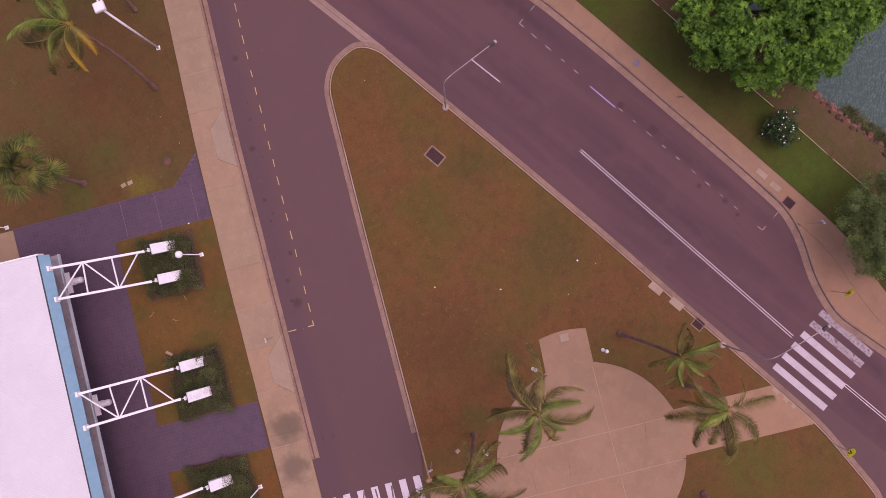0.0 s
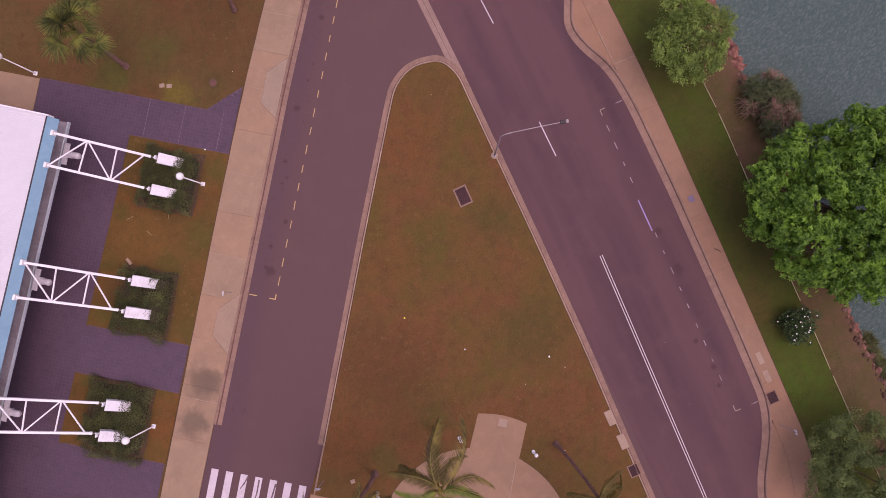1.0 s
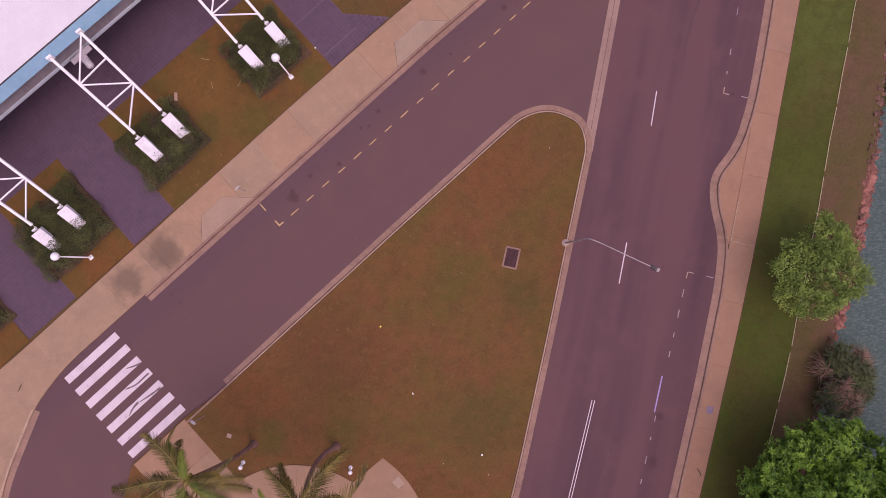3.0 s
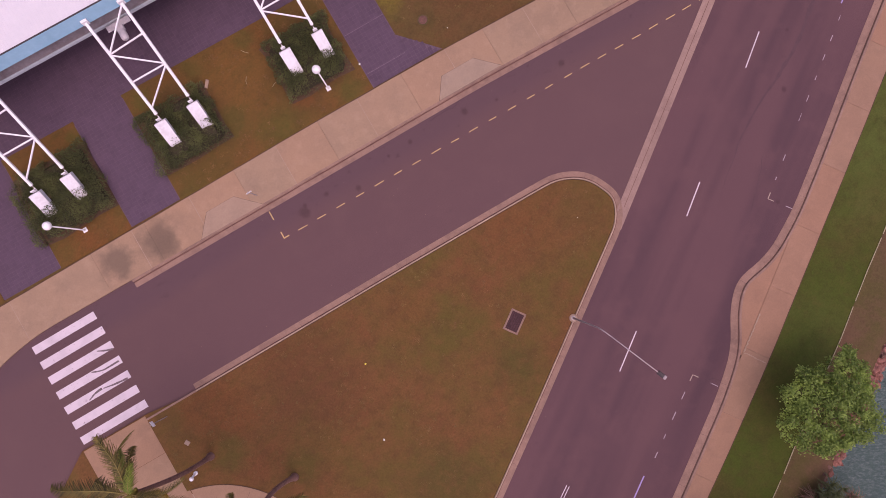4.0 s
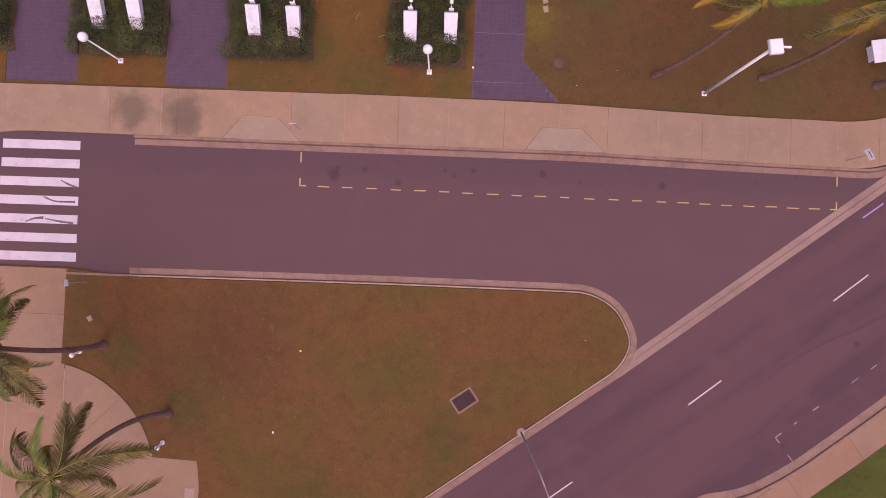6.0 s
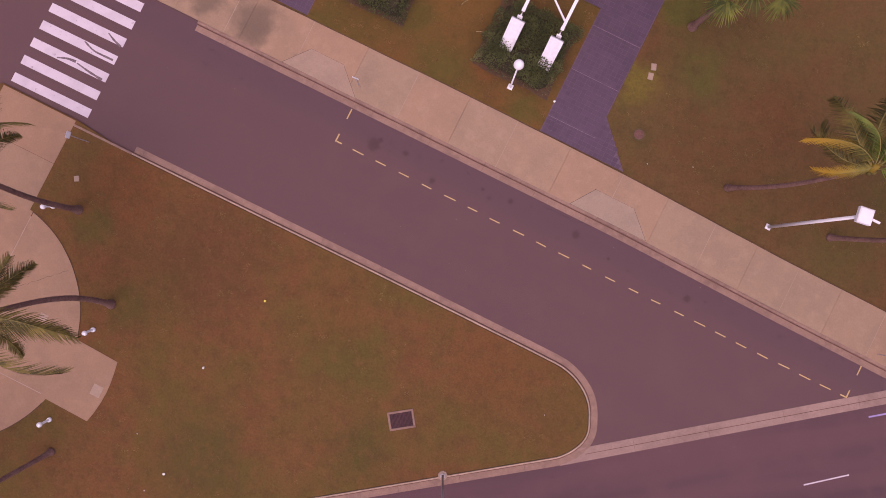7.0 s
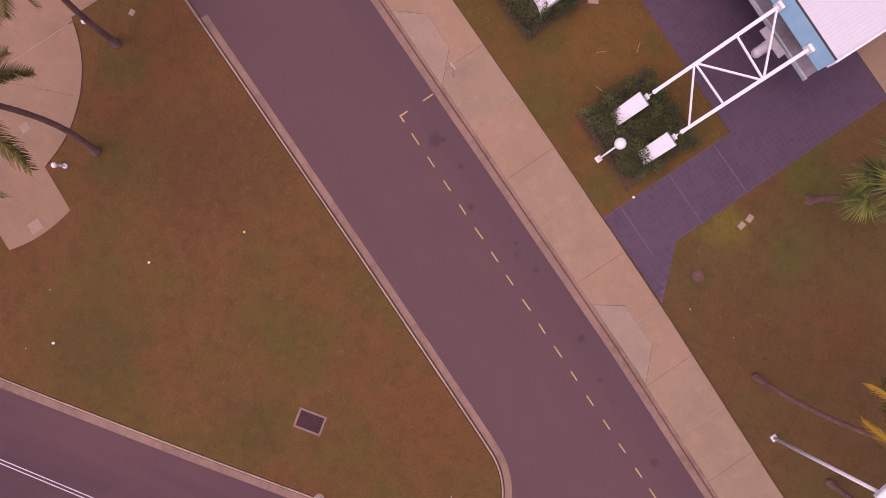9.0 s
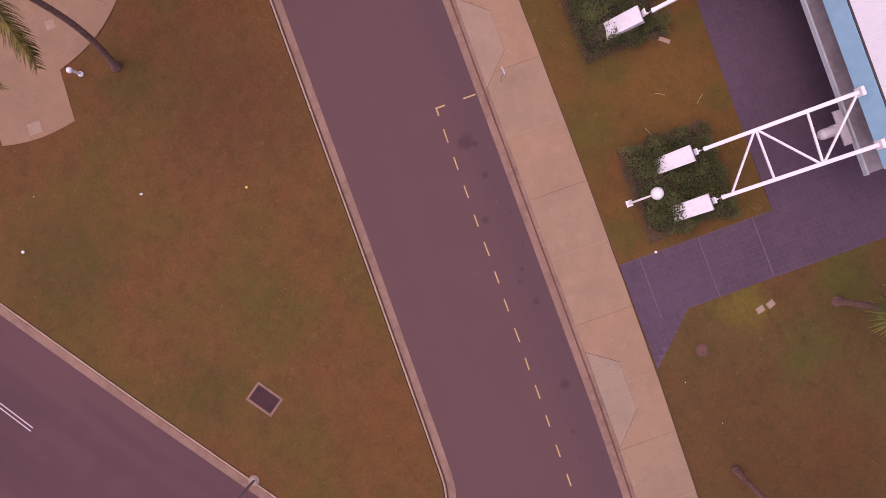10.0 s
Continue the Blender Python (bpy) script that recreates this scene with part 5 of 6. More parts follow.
spiky_bush(23.6, -37.1, -0.45, 2.5)


def hedge(x0, x1, y0, y1, h, seed, label, thin=0.25):
    random.seed(seed)
    ring = [((x0 + x1) / 2 + ((x1 - x0) / 2 + 0.12 + 0.45 * noise.noise(Vector((k * 0.7, seed, 0)))) * sx, (y0 + y1) / 2 + ((y1 - y0) / 2 + 0.10 + 0.45 * noise.noise(Vector((k * 0.7, seed, 4)))) * sy)
            for k, (sx, sy) in enumerate([(-1, -1), (-0.5, -1), (0, -1), (0.5, -1), (1, -1), (1, -0.5), (1, 0), (1, 0.5), (1, 1), (0.5, 1), (0, 1), (-0.5, 1), (-1, 1), (-1, 0.5), (-1, 0), (-1, -0.5)])]
    ring = [(min(max(px, x0 - 0.3), x1 + 0.62), py) for px, py in ring]
    tagged(link("soil_bed", Shape().slab(ring, 0.0, 0.145), SOIL), "dark bare soil round a clipped hedge", "soil", kind="structure")
    e = thing("hedge", label, "hedge", ((x0 + x1) / 2, (y0 + y1) / 2, 0.12), group="hedges before the hall")
    core, leaves_ = Shape(), Shape()
    hx, hy = (x1 - x0) / 2, (y1 - y0) / 2
    nx, ny = 14, 13
    top = lambda u, v: h * (0.80 + 0.20 * noise.noise(Vector((u * 0.9 + seed, v * 0.9, 2)))) * (1.32 if v < -0.25 * hy else 1.0) * (1 - 0.25 * max(abs(u) / hx, abs(v) / hy) ** 6)
    for i in range(nx + 1):
        for j in range(ny + 1):
            u, v = -hx + 2 * hx * i / nx, -hy + 2 * hy * j / ny
            rim = i in (0, nx) or j in (0, ny)
            core.v.append((u * 0.9, v * 0.9, 0.0 if rim else top(u, v) * 0.66))
    core.f = [(i * (ny + 1) + j, (i + 1) * (ny + 1) + j, (i + 1) * (ny + 1) + j + 1, i * (ny + 1) + j + 1) for i in range(nx) for j in range(ny)]
    for _ in range(int(hx * hy * 4 * 620)):
        u, v = random.uniform(-hx, hx), random.uniform(-hy, hy)
        wob = 1.02 + 0.24 * noise.noise(Vector((u * 0.9, v * 0.9, seed))) + random.uniform(-0.04, 0.04)
        bald = noise.noise(Vector((u * 0.8, v * 0.8, seed + 5.5)))
        if bald > thin and random.random() < 0.85:
            continue
        edge = max(abs(u) / hx, abs(v) / hy)
        z_ = top(u, v) * (random.uniform(0.72, 1.06) if edge < 0.93 else random.uniform(0.15, 1.0))
        d = (rand_dir() + Vector((u / hx, v / hy, 0)) * (0.8 if edge > 0.9 else 0.1) + Vector((0, 0, 0.25))).normalized()
        leaf(leaves_, Vector((u * wob, v * wob, z_)), d, (Vector((0, 0, 1)) + rand_dir() * 0.7).normalized(), random.uniform(0.08, 0.145), 0.06)
    tagged(link("brushwood", core, HEDGE_CORE, e), "dark twiggy inside", kind="stuff")
    link("foliage", leaves_, LEAF_HEDGE, e)
    return e


hedge(5.55, 10.5, 8.35, 13.0, 1.25, 31, "clipped square dark green hedge round white anchor blocks", 0.5)
hedge(-5.0, 0.35, 8.35, 12.9, 1.25, 32, "thin patchy clipped hedge round white anchor blocks", 0.2)
hedge(-15.3, -9.35, 8.3, 13.5, 1.3, 33, "dense clipped square hedge round white anchor blocks", 0.45)
hedge(-25.6, -19.6, 8.35, 13.1, 1.3, 34, "clipped square hedge at the end of the row", 0.4)


def frond_mesh(length, material, seed, sweep=1.0):
    """A pinnate leaf: bowed rachis, and leaflets that hang on both sides of it."""
    random.seed(seed)
    stalk, sh, pts = Shape(), Shape(), []
    twist = random.uniform(-0.14, 0.14)
    for i in range(15):
        t = i / 14
        pts.append(Vector((length * t * (1 - 0.14 * t * t * sweep), length * twist * t * t + 0.03 * length * math.sin(t * 5 + seed), length * (0.36 * t - 0.70 * sweep * t ** 2.2))))
    stalk.tube(pts, [0.030 * (1 - 0.85 * i / 14) + 0.005 for i in range(15)], 5)
    count = 74
    for i in range(count):
        t = 0.10 + 0.90 * i / count
        k = min(13, int(t * 14))
        p = pts[k].lerp(pts[k + 1], t * 14 - k)
        d = (pts[k + 1] - pts[k]).normalized()
        reach = length * 0.185 * (math.sin(math.pi * min(1, t * 0.80 + 0.14)) ** 0.6) * random.uniform(0.82, 1.1)
        fan = 0.62 + 0.35 * t
        for s_ in (-1, 1):
            if random.random() < 0.05:
                continue
            way = (Vector((0, s_, 0)) * 0.80 + d * (fan + random.uniform(-0.12, 0.12)) + Vector((0, 0, random.uniform(-0.34, -0.04)))).normalized()
            blade(sh, p, way, reach, random.uniform(0.046, 0.062), random.uniform(0.25, 0.5), 3)
    return sh.mesh("frond", material), stalk.mesh("rachis", RACHIS)


FRONDS = [frond_mesh(4.9, FROND, 40 + k, 0.70 + 0.11 * k) for k in range(6)]
FRONDS_YOUNG = [frond_mesh(3.5, FROND_YOUNG, 50 + k, 1.0) for k in range(3)]
FRONDS_OLD = [frond_mesh(3.6, FROND_OLD, 60 + k, 1.2) for k in range(2)]


def trunk_shape(base, top, bow, r0, r1, rings=46):
    sh, pts, rad = Shape(), [], []
    b, t_ = Vector(base), Vector(top)
    for i in range(rings + 1):
        t = i / rings
        pts.append(b.lerp(t_, t) + Vector(bow) * (math.sin(math.pi * t) * 1.0))
        swell = 0.95 * math.exp(-t * 24)
        rad.append((r0 + (r1 - r0) * t) * (1 + swell) * (1.05 if i % 2 else 0.95))
    return sh.tube(pts, rad, 10)


def coconut_palm(x, y, z, top, bow, seed, count, label, old=2, young=3, scale=1.0, thick=0.18, wind=0.0, lee=0.0, old_at=(), skew=0.2):
    random.seed(seed)
    e = thing("palm", label, "palm tree", (x, y, z), group="coconut palms")
    link("trunk", trunk_shape((0, 0, -0.1), top, bow, thick, thick * 0.72), BARK, e, "ringed grey-brown curved trunk", smooth=True)
    t_ = Vector(top)
    link("crownshaft", Shape().tube([t_ - Vector((0, 0, 0.5)), t_, t_ + Vector((0, 0, 0.45))], [0.14, 0.24, 0.08], 10), FROND_OLD, e, smooth=True)
    for k in range(count):
        a = wind + ((k * 137.5) % 360 - 180) * (1 - lee) + random.uniform(-30, 30)
        ring = k / count
        lift = 24 - 62 * ring + random.uniform(-14, 14)
        if k < young:
            me, lift = random.choice(FRONDS_YOUNG), 40 - 9 * k + random.uniform(-8, 8)
        elif k >= count - old:
            me, lift = random.choice(FRONDS_OLD), -34
            if count - 1 - k < len(old_at):
                a, lift = old_at[count - 1 - k], 4
        else:
            me = random.choice(FRONDS)
        m = Matrix.Translation(t_ + Vector((0, 0, 0.2))) @ pose(0, 0, 0, 0, 0, a) @ pose(0, 0, 0, random.choice((-1, 1)) * random.uniform(12, 46), -lift, 0) @ Matrix.Scale(scale * (1 + skew * math.cos(math.radians(a - wind))) * random.uniform(0.72, 1.08), 4)
        leaf_ob = link("frond", me[0], None, e, at=m)
        link("rachis", me[1], None, leaf_ob)
    for k in range(5):
        a = k * 1.3 + seed
        link("coconut", Shape().ball(t_ + Vector((0.25 * math.cos(a), 0.25 * math.sin(a), -0.12)), 0.12, 6, 8, 1.2), FROND_OLD if k % 2 else FROND, e, smooth=True)
    return e


coconut_palm(-7.95, -15.45, Z_LAWN, (-1.3, -0.75, 10.2), (0.15, 0.85, 0), 71, 19, "tall coconut palm with curved trunk beside the plaza", 1, 4, 1.0, wind=-10, lee=0.0, skew=0.05)
coconut_palm(-12.5, -11.1, Z_LAWN, (-0.25, 1.1, 10.0), (0.15, -0.25, 0), 72, 19, "tall coconut palm leaning over the zebra crossing path", 1, 5, 0.98, wind=205, lee=0.25, skew=0.36)
coconut_palm(-7.1, -25.2, Z_LAWN, (-1.0, -1.8, 9.2), (0.05, -0.1, 0), 73, 17, "slender coconut palm with sparse fronds near the road", 2, 5, 0.70, 0.15, 230, 0.3)
coconut_palm(-12.7, -29.55, Z_LAWN, (0.1, 0.2, 8.6), (0.2, -0.2, 0), 74, 18, "coconut palm with browned fronds beside the path", 3, 2, 0.85, wind=150, lee=0.25)
coconut_palm(23.3, 8.35, 0.1, (1.9, 0.55, 10.5), (0.1, -0.3, 0), 75, 18, "coconut palm with yellowing fronds on the north lawn", 2, 6, 1.0, 0.15, wind=85, lee=0.45, old_at=(165, 222))
coconut_palm(30.4, 8.4, 0.1, (1.8, 0.8, 10.0), (0.1, -0.3, 0), 76, 18, "coconut palm with windswept fronds beside the white mast", 2, 6, 1.0, 0.15, wind=85, lee=0.45, old_at=(214, 180))
coconut_palm(38.1, 8.25, 0.1, (0.6, 0.9, 9.6), (0.1, -0.4, 0), 77, 16, "coconut palm near the street corner", 2, 3)

coconut_palm(-21.94, -28.67, Z_LAWN, (-3.0, -1.0, 9.0), (0.1, 0.1, 0), 78, 14, "coconut palm leaning away from the plaza", 2, 3, 0.8)


def fan_leaf_mesh(seed, material):
    """A palmate leaf: stalk and a round fan of pointed segments."""
    random.seed(seed)
    sh = Shape()
    hub = Vector((1.15, 0, 0.25))
    sh.tube([(0, 0, 0), (0.6, 0, 0.2), hub], [0.035, 0.025, 0.02], 5)
    for k in range(34):
        a = math.radians(-112 + 224 * k / 33 + random.uniform(-2, 2))
        d = Vector((math.cos(a), math.sin(a), 0.05 + 0.10 * (k % 2)))
        blade(sh, hub, d.normalized(), random.uniform(0.80, 1.0) * (0.82 + 0.18 * math.cos(a)), 0.105, 0.35 + random.uniform(0, 0.3), 4)
    return sh.mesh("fan", material)


def fan_palm(x, y, z, top, label, seed):
    random.seed(seed)
    e = thing("palm", label, "palm tree", (x, y, z), group="fan palms")
    link("trunk", trunk_shape((0, 0, -0.1), top, (0.05, 0.1, 0), 0.19, 0.15), BARK, e, "grey-brown straight trunk", smooth=True)
    t_ = Vector(top)
    fans = [fan_leaf_mesh(seed + k, FAN_LEAF) for k in range(3)]
    for k in range(17):
        a = k * 137.5 + random.uniform(-16, 16)
        lift = 82 - 112 * k / 17 + random.uniform(-8, 8)
        m = Matrix.Translation(t_) @ pose(0, 0, 0, 0, 0, a) @ pose(0, 0, 0, random.uniform(-20, 20), -lift, 0) @ Matrix.Scale(random.uniform(1.1, 1.55), 4)
        link("fan_leaf", random.choice(fans), None, e, at=m)
    flower = Shape()
    for k in range(26):
        d = (rand_dir() + Vector((0, 0, 0.9))).normalized()
        blade(flower, t_ + Vector((0, 0, 0.1)), d, random.uniform(0.3, 0.6), 0.04, 0.3, 2)
    link("flower_stalk", flower, LEAF_DRY, e, "dry brown flower stalks")


fan_palm(16.85, 16.5, 0.1, (0.35, 0.0, 7.2), "fan palm with round green fans on the lawn", 91)


def tufts(name, label, spots, material, tall, seed):
    """Coarse tufts and weeds standing a little above the mown turf."""
    random.seed(seed)
    sh = Shape()
    for x, y, z, r in spots:
        for _ in range(random.randint(12, 22)):
            a, q = random.uniform(0, math.tau), r * math.sqrt(random.random())
            d = Vector((math.cos(a) * 0.8, math.sin(a) * 0.8, random.uniform(0.25, 0.9))).normalized()
            blade(sh, Vector((x + math.cos(a) * q, y + math.sin(a) * q, z)), d, tall * random.uniform(0.6, 1.3), 0.022, 0.5, 2)
    tagged(link(name, sh, material), label, "grass", kind="stuff")


def scattered(corners, z, count, seed, keep):
    """Spots in clusters over a rectangle, where keep() allows."""
    random.seed(seed)
    x0, y0, x1, y1 = corners
    out = []
    while len(out) < count:
        x, y = random.uniform(x0, x1), random.uniform(y0, y1)
        if keep(x, y) and noise.noise(Vector((x * 0.35, y * 0.35, seed))) + 0.4 * noise.noise(Vector((x * 1.3, y * 1.3, seed))) > random.uniform(-0.15, 0.45):
            out.append((x, y, z, random.uniform(0.06, 0.22)))
    return out


on_island = lambda x, y: y < -6.8 and y > -30.0 + (x + 5.0) * 0.70 + 1.2 and x < 21.5 and (x + 16.6) ** 2 + (y + 20.3) ** 2 > 72 and not (-10 < x < -5.6 and -23 < y < -18) and not (x < -14.8) and not (10.2 < x < 12.7 and -14.9 < y < -12.6)
tufts("grass_tufts", "olive and brown coarse grass tufts in the island lawn", scattered((-15, -30, 22, -6), Z_LAWN, 300, 3, on_island), TUFT, 0.07, 43)
tufts("grass_tufts", "dry straw-coloured grass tufts in the island lawn", scattered((-15, -30, 22, -6), Z_LAWN, 260, 8, on_island), TUFT_DRY, 0.07, 44)
on_north = lambda x, y: y > 6.9 and (y > 9.6 or x > 17.6) and not (15.4 < x < 17.4 and (8.3 < y < 9.5 or 12 < y < 13.6))
tufts("grass_tufts", "green coarse grass tufts under the palms", scattered((14.8, 6.9, 34, 22), 0.10, 300, 5, on_north), TUFT, 0.12, 45)
on_beds = lambda x, y: any(x0 + 0.2 < x < x1 - 0.2 for x0, x1 in BEDS) and 6.5 < y < 14.6
tufts("grass_tufts", "dry grass tufts in the scorched beds", scattered((-25, 6.5, 11, 14.6), 0.138, 320, 6, on_beds), TUFT_DRY, 0.11, 46)

# ---- plaza, footpaths, paving and rocks, piece by piece ----
plaza = thing("plaza", "round pale concrete plaza with cross joints on the island", "pavement", kind="structure")
C, R = Vector((-16.6, -20.3, 0)), 8.0
Z_PLAZA = Z_LAWN + 0.02
cuts_x, cut_y, g = (-30, -18.7, -14.95, 0), -22.3, 0.03
for x0, x1 in zip(cuts_x, cuts_x[1:]):
    for y0, y1 in ((-40, cut_y), (cut_y, 0)):
        ring = [C + Vector((R * math.cos(k * math.tau / 96), R * math.sin(k * math.tau / 96), 0)) for k in range(96)]
        for side_of in (lambda p: p.x - x0 - g, lambda p: x1 - g - p.x, lambda p: p.y - y0 - g, lambda p: y1 - g - p.y):
            kept = []
            for p, q in zip(ring, ring[1:] + ring[:1]):
                a, b = side_of(p), side_of(q)
                if a >= 0:
                    kept.append(p)
                if a * b < 0:
                    kept.append(p.lerp(q, a / (a - b)))
            ring = kept
        link("slab", Shape().slab(ring, -0.02, Z_PLAZA), CONCRETE_PLAZA, plaza)
for x in cuts_x[1:3]:
    h = math.sqrt(R * R - (x - C.x) ** 2) - 0.3
    link("joint_filler", Shape().box(x - 0.028, C.y - h, 0.05, x + 0.028, C.y + h, Z_PLAZA - 0.003), CONCRETE_NEW, plaza, "pale filled joint")
link("joint_filler", Shape().box(C.x - R + 0.6, cut_y - 0.028, 0.05, C.x + R - 0.6, cut_y + 0.028, Z_PLAZA - 0.0035), CONCRETE_NEW, plaza, "pale filled joint")
apron = [(-9.3, -22.45), (-5.98, -22.55)] + [(-5.85 + 0.25 * math.sin(math.pi * k / 6) - 0.10, -22.55 + 4.1 * k / 6) for k in range(1, 6)] + [(-5.95, -18.45), (-9.25, -18.3)]
link("slab", Shape().slab(apron, -0.02, Z_PLAZA + 0.004), CONCRETE_PLAZA, plaza)
link("patch", Shape().box(-6.62, -20.95, Z_PLAZA, -5.98, -20.25, Z_PLAZA + 0.012), CONCRETE_NEW, plaza, "pale repair patch")
link("patch", Shape().box(-11.6, -18.3, Z_PLAZA, -11.1, -17.8, Z_PLAZA + 0.008), CONCRETE_NEW, plaza, "pale repair patch")
for y0, y1 in ((-6.18, -9.2), (-9.22, -12.8)):
    link("slab", Shape().slab([(-20.3, y1), (-15.2, y1), (-15.2, y0), (-20.3, y0)], -0.02, Z_PLAZA - 0.004), CONCRETE_PLAZA, plaza)
end_y = lambda x: -31.05 + (x + 5.65) * 0.6863 + 0.52
for y0, y1 in ((-27.6, -32.0), (-32.02, None)):
    ring = [(-18.45, y1 if y1 else end_y(-18.45)), (-14.45, y1 if y1 else end_y(-14.45)), (-14.45, y0), (-18.45, y0)]
    link("slab", Shape().slab(ring, -0.02, Z_PLAZA - 0.004), CONCRETE_PLAZA, plaza)

for x, w in ((-15.0, 0.34), (-15.9, 0.26), (-16.6, 0.18)):
    scar = Shape().slab([(-w, -0.14), (-w * 0.2, -0.2), (w, -0.12), (w * 0.8, 0.16), (0.0, 0.11), (-w * 0.9, 0.2)], 0.0, 0.010)
    link("patch", scar, CONCRETE_NEW, plaza, "pale mortar patch", at=pose(x, end_y(x) + 0.25, Z_PLAZA, 0, 0, math.degrees(ROAD_TURN)))

footpath = thing("pavement_side", "pale tan concrete footpath cast in panels along the hall", "pavement", kind="structure")
cuts = [-40.0, -28.5, -19.75, -12.9, -9.47, -8.4, -4.6, -0.8, 2.75, 6.33, 9.68, 13.4, 17.1, 20.3, 23.66, 26.6, 29.53, 32.5, 35.6, 38.4, 41.6, 45, 49, 53, 58]
panels(footpath, PATH_LOW, PATH_UP, X_AXIS, cuts, -0.04, Z_PATH, CONCRETE)
for x in cuts[2:-6:2]:
    a, b = crossing(PATH_LOW, X_AXIS, x), crossing(PATH_UP, X_AXIS, x)
    left, right, n_cuts = [], [], 9
    for k in range(n_cuts + 1):
        p, w = a.lerp(b, k / n_cuts), 0.010 + 0.022 * abs(noise.noise(Vector((x, k * 0.7, 5))))
        left.append((p.x - w, p.y, Z_PATH + 0.003))
        right.append((p.x + w, p.y, Z_PATH + 0.003))
    filler = Shape().add(left + right, [(k, n_cuts + 1 + k, n_cuts + 2 + k, k + 1) for k in range(n_cuts)])
    link("joint_filler", filler, CONCRETE_NEW, footpath, "pale ragged joint filler")


def ramp(xa, xb, xc, xd, y0, y1):
    """A lighter kerb ramp let into the footpath, with an open joint round it."""
    cx, cy = (xa + xd) / 2, (y0 + y1) / 2
    grow = lambda k: [(cx + (x - cx) * k, cy + (y - cy) * k) for x, y in ((xa, y0), (xd, y0), (xc, y1), (xb, y1))]
    link("ramp_joint", Shape().slab(grow(1.014), 0.0, Z_PATH + 0.003), JOINT, footpath, "dark open joint")
    link("ramp", Shape().slab(grow(1.0), 0.0, Z_PATH + 0.007), RAMP, footpath, "paler concrete kerb ramp")


ramp(-5.3, -4.0, -1.75, -0.15, 2.94, 4.5)
ramp(14.9, 15.95, 18.6, 20.15, 3.02, 4.53)

far_path = thing("pavement_lake", "pinkish tan concrete footpath beside the lake lawn", "pavement", kind="structure")
cuts = [-62 + 4.9 * k for k in range(30)]
MID = [p for p in offset(FAR_PATH_UP, 1.95)]
straight = [max((crossing(FAR_PATH_LOW, U, s), crossing(MID, U, s)), key=lambda p: p.dot(N)) for s in [-62 + 0.5 * k for k in range(300)]]
panels(far_path, straight, FAR_PATH_UP, U, cuts, -0.04, Z_PATH, CONCRETE_LAKE)
for s0, s1 in ((4.0, 16.0), (-44.0, -23.5)):
    ss = [s0 + 0.5 * k for k in range(int((s1 - s0) / 0.5) + 1)]
    gapped = [(crossing(FAR_PATH_LOW, U, s), crossing(MID, U, s) - N * 0.02) for s in ss]
    gapped = [(a, b) for a, b in gapped if (b - a).dot(N) > 0.05]
    if len(gapped) > 2:
        link("panel", Shape().slab([a for a, _ in gapped] + [b for _, b in reversed(gapped)], -0.04, Z_PATH), CONCRETE_LAKE, far_path)
for x, y, w in ((14.85, -32.35, 0.27),):
    link("cover_plate", Shape().box(-w, -w * 0.9, 0, w, w * 0.9, 0.012), COVER_GREY, far_path, "bluish grey service cover", at=pose(x, y, Z_PATH, 0, 0, 35))
for x, y in ((3.05, -40.2), (1.7, -41.05)):
    link("cover_plate", Shape().box(-0.5, -0.22, 0, 0.5, 0.22, 0.012), CONCRETE_NEW, far_path, at=pose(x, y, Z_PATH, 0, 0, 35))

corner_path = thing("pavement_corner", "tan concrete apron beside the end of the hall", "pavement", kind="structure")
for k in range(5):
    link("panel", Shape().box(10.8, 23.55 + 3.4 * k, -0.02, 14.42, 23.55 + 3.4 * k + 3.38, 0.135), CONCRETE, corner_path)

# slate-coloured pavers
paving = thing("pavement_pavers", "dark slate-purple small square pavers with sandy joints", "pavement", kind="structure")
AREAS = ((11.22, 14.48, 6.3, 23.5), (-48.0, 11.22, 14.97, 21.6), (-9.23, -5.27, 6.3, 14.97), (-19.98, -15.27, 6.3, 14.97))
for k, (x0, x1, y0, y1) in enumerate(AREAS):
    link("paver_bed", Shape().box(x0, y0, 0.0, x1, y1, 0.128), PAVER_JOINT, paving, "sandy joint bed")
link("paver_bed", Shape().slab([(14.48, 6.3), (17.0, 6.3), (14.48, 9.0)], 0.0, 0.128), PAVER_JOINT, paving)
rest, single = Shape(), 0
laid = lambda px, py: Shape().chamfer_box(-px / 2 + 0.011, -py / 2 + 0.011, 0.05, px / 2 - 0.011, py / 2 - 0.011, 0.135, 0.006)
for x0, x1, y0, y1 in AREAS + ((14.48, 17.0, 6.3, 9.0),):
    nx, ny = round((x1 - x0) / 0.30), round((y1 - y0) / 0.30)
    px, py = (x1 - x0) / nx, (y1 - y0) / ny
    one = laid(px, py).mesh("paver", PAVER) if x0 == 11.22 else None
    for i in range(nx):
        for j in range(ny):
            x, y = x0 + px * (i + 0.5), y0 + py * (j + 0.5)
            if x0 == 14.48 and (x - 14.48) / 2.52 + (y - 6.3) / 2.7 > 0.96:
                continue
            if x < -30:
                continue
            tilt = 0.004 * noise.noise(Vector((x, y, 1)) * 3)
            if one is not None and y < 14.2 and single < 295:
                link("paver", one, None, paving, at=pose(x, y, tilt))
                single += 1
            else:
                hx, hy = px / 2 - 0.011, py / 2 - 0.011
                rest.chamfer_box(x - hx, y - hy, 0.05, x + hx, y + hy, 0.135 + tilt, 0.006)
tagged(link("pavers", rest, PAVER, paving), "slate-purple square pavers laid in rows", kind="stuff")
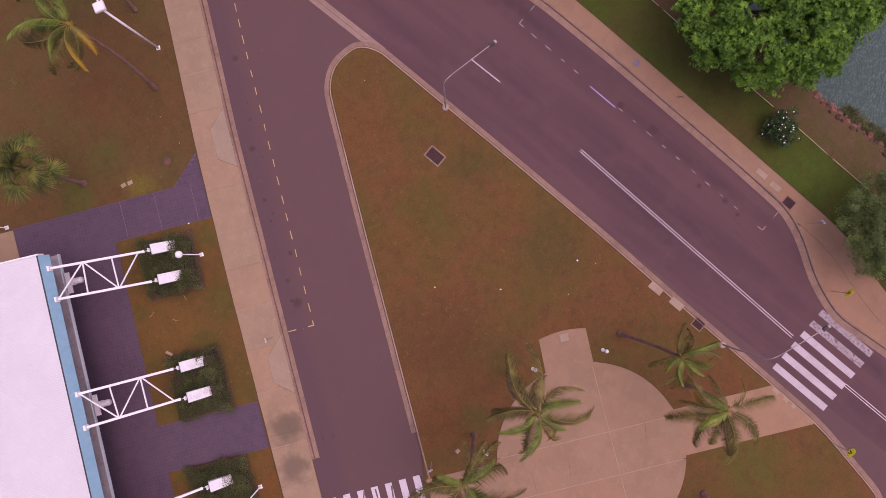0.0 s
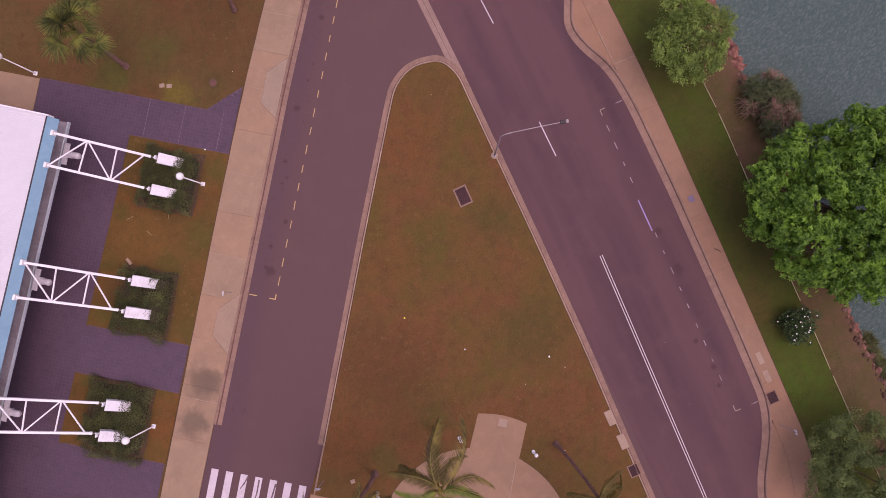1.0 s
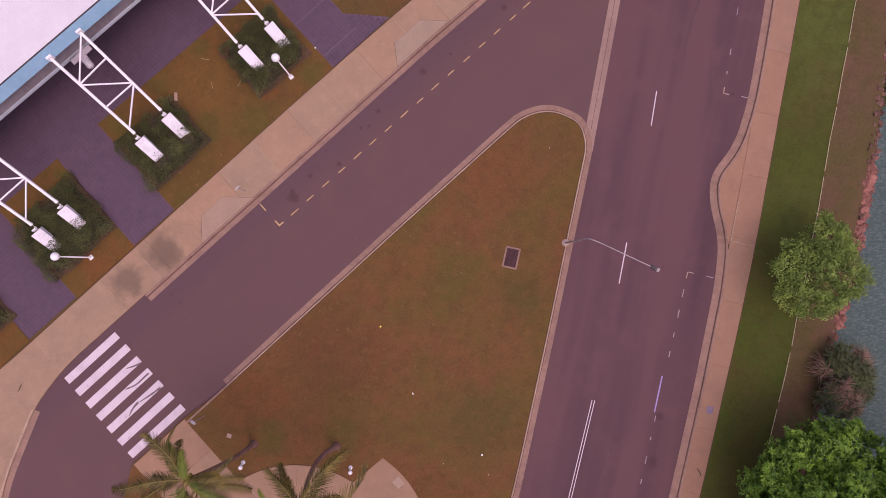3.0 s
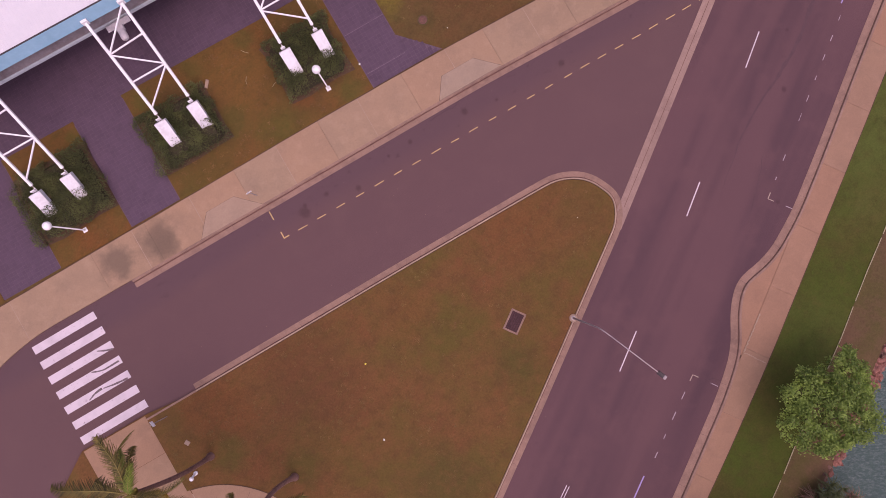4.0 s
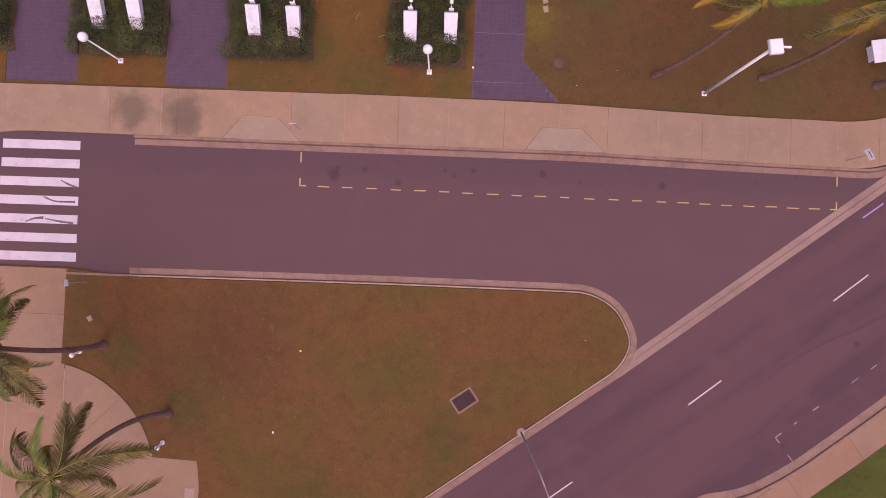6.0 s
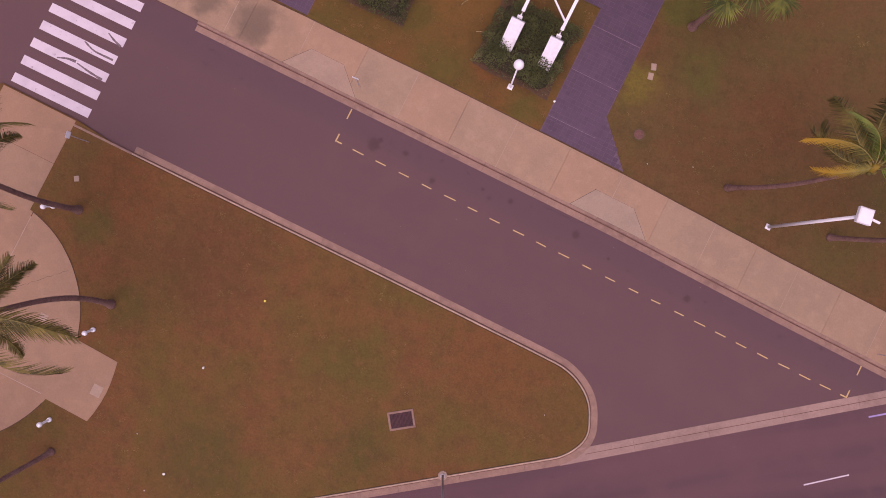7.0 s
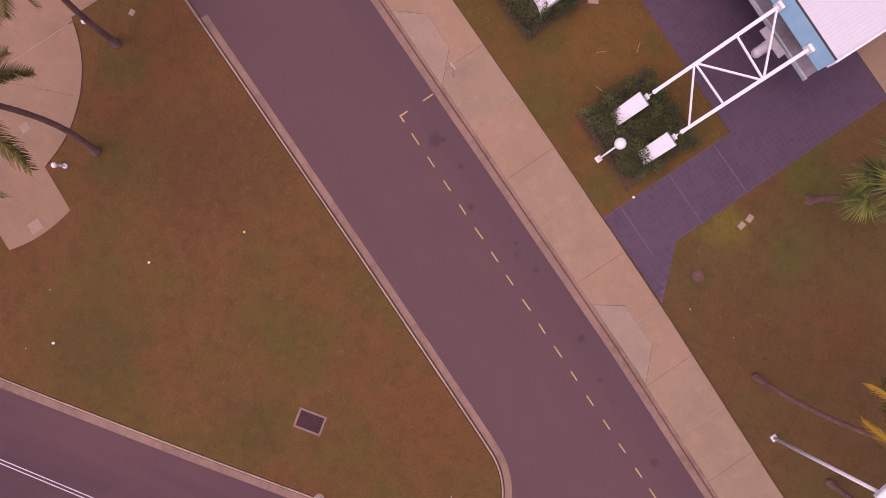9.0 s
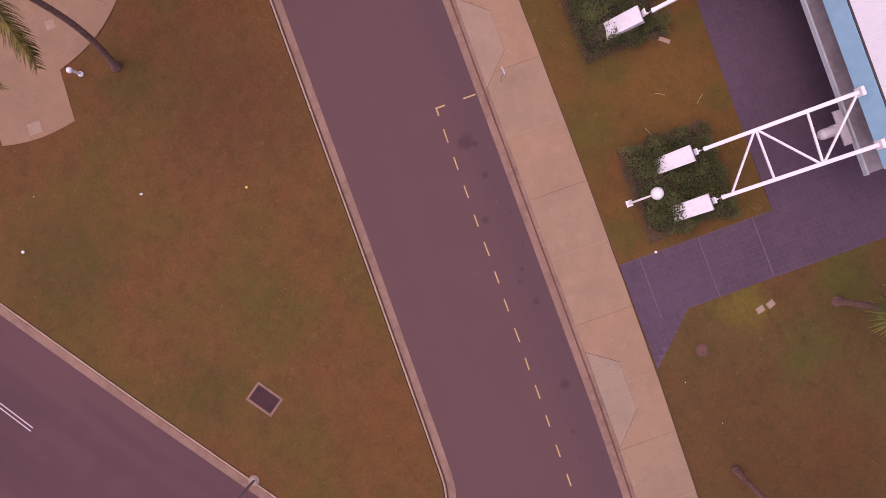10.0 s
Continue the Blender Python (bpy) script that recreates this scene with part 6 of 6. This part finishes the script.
for y in (7.42, 10.72, 13.8):
    link("edge_strip", Shape().box(11.22, y - 0.02, 0.1, 14.48, y + 0.02, 0.142), JOINT_PALE, paving)
for x0, y0, x1, y1 in ((11.16, 6.3, 11.22, 14.97), (14.48, 9.0, 14.54, 23.5), (-5.27, 6.3, -5.21, 14.97), (-9.29, 6.3, -9.23, 14.97), (-15.27, 6.3, -15.21, 14.97)):
    link("edge_strip", Shape().box(x0, y0, 0.05, x1, y1, 0.145), PAVER_JOINT, paving, "thin paver edging")

# rocks along the water's edge
random.seed(5)
rocks = thing("rock_revetment", "row of reddish boulders along the water's edge", "rocks", kind="structure")
ROCKS = []
for k in range(7):
    sh = Shape()
    for i in range(7):
        for j in range(9):
            a, b = math.pi * i / 6, math.tau * j / 9
            d = Vector((math.sin(a) * math.cos(b), math.sin(a) * math.sin(b), math.cos(a)))
            r = 0.5 * (1 + 0.55 * noise.noise(d * 1.7 + Vector((k * 9.1, 0, 0))) + 0.25 * noise.noise(d * 4.0 + Vector((k * 5.1, 3, 0))))
            sh.v.append((d.x * r * 1.2, d.y * r * 0.95, d.z * r * 0.75))
    sh.f = [(i * 9 + j, (i + 1) * 9 + j, (i + 1) * 9 + (j + 1) % 9, i * 9 + (j + 1) % 9) for i in range(6) for j in range(9)]
    ROCKS.append(sh.mesh("rock", ROCK))
DULL_ROCKS = []
for me in ROCKS:
    dull = me.copy()
    dull.materials[0] = ROCK_DULL
    DULL_ROCKS.append(dull)
s, count = -30.0, 0
while s < 48 and count < 298:
    bold = 1.5 < s < 14.5
    for row in range(3):
        k = (0.84 if bold else 0.78) + 0.10 * row + random.uniform(-0.04, 0.04)
        e_, w_ = crossing(EDGE_LAWN, U, s), crossing(SHORE, U, s)
        p = e_ + (w_ - e_) * k + U * random.uniform(-0.25, 0.25)
        zz = -0.15 - 0.95 * (k - 0.76) / 0.28
        size_ = (random.uniform(0.55, 1.05) if bold else random.uniform(0.22, 0.62)) * (1 if row else 0.75)
        m = Matrix.Translation((p.x, p.y, zz)) @ Euler((random.uniform(-0.4, 0.4), random.uniform(-0.4, 0.4), random.uniform(0, 6.28))).to_matrix().to_4x4() @ Matrix.Scale(size_, 4)
        link("rock", random.choice(ROCKS if random.random() < (0.95 if bold else 0.22) else DULL_ROCKS), None, rocks, at=m)
        count += 1
    s += random.uniform(0.42, 0.62) if bold else random.uniform(0.5, 0.8)

# rough grass hanging over the water's edge
random.seed(17)
for s0, s1, tall in ((-31.0, -23.0, 0.7), (19.5, 24.0, 0.6), (30.0, 40.0, 0.5)):
    tuft = Shape()
    for _ in range(int((s1 - s0) * 75)):
        s = random.uniform(s0, s1)
        e_, w_ = crossing(EDGE_LAWN, U, s), crossing(SHORE, U, s)
        p = e_ + (w_ - e_) * random.uniform(0.94, 1.16)
        for _ in range(7):
            d = (rand_dir() + Vector((0, 0, 0.9))).normalized()
            blade(tuft, Vector((p.x, p.y, -0.95)), d, tall * random.uniform(0.6, 1.2), 0.05, 0.4, 2)
    tagged(link("shore_grass", tuft, LEAF_HEDGE), "tufts of green grass along the water's edge", "grass", kind="stuff")
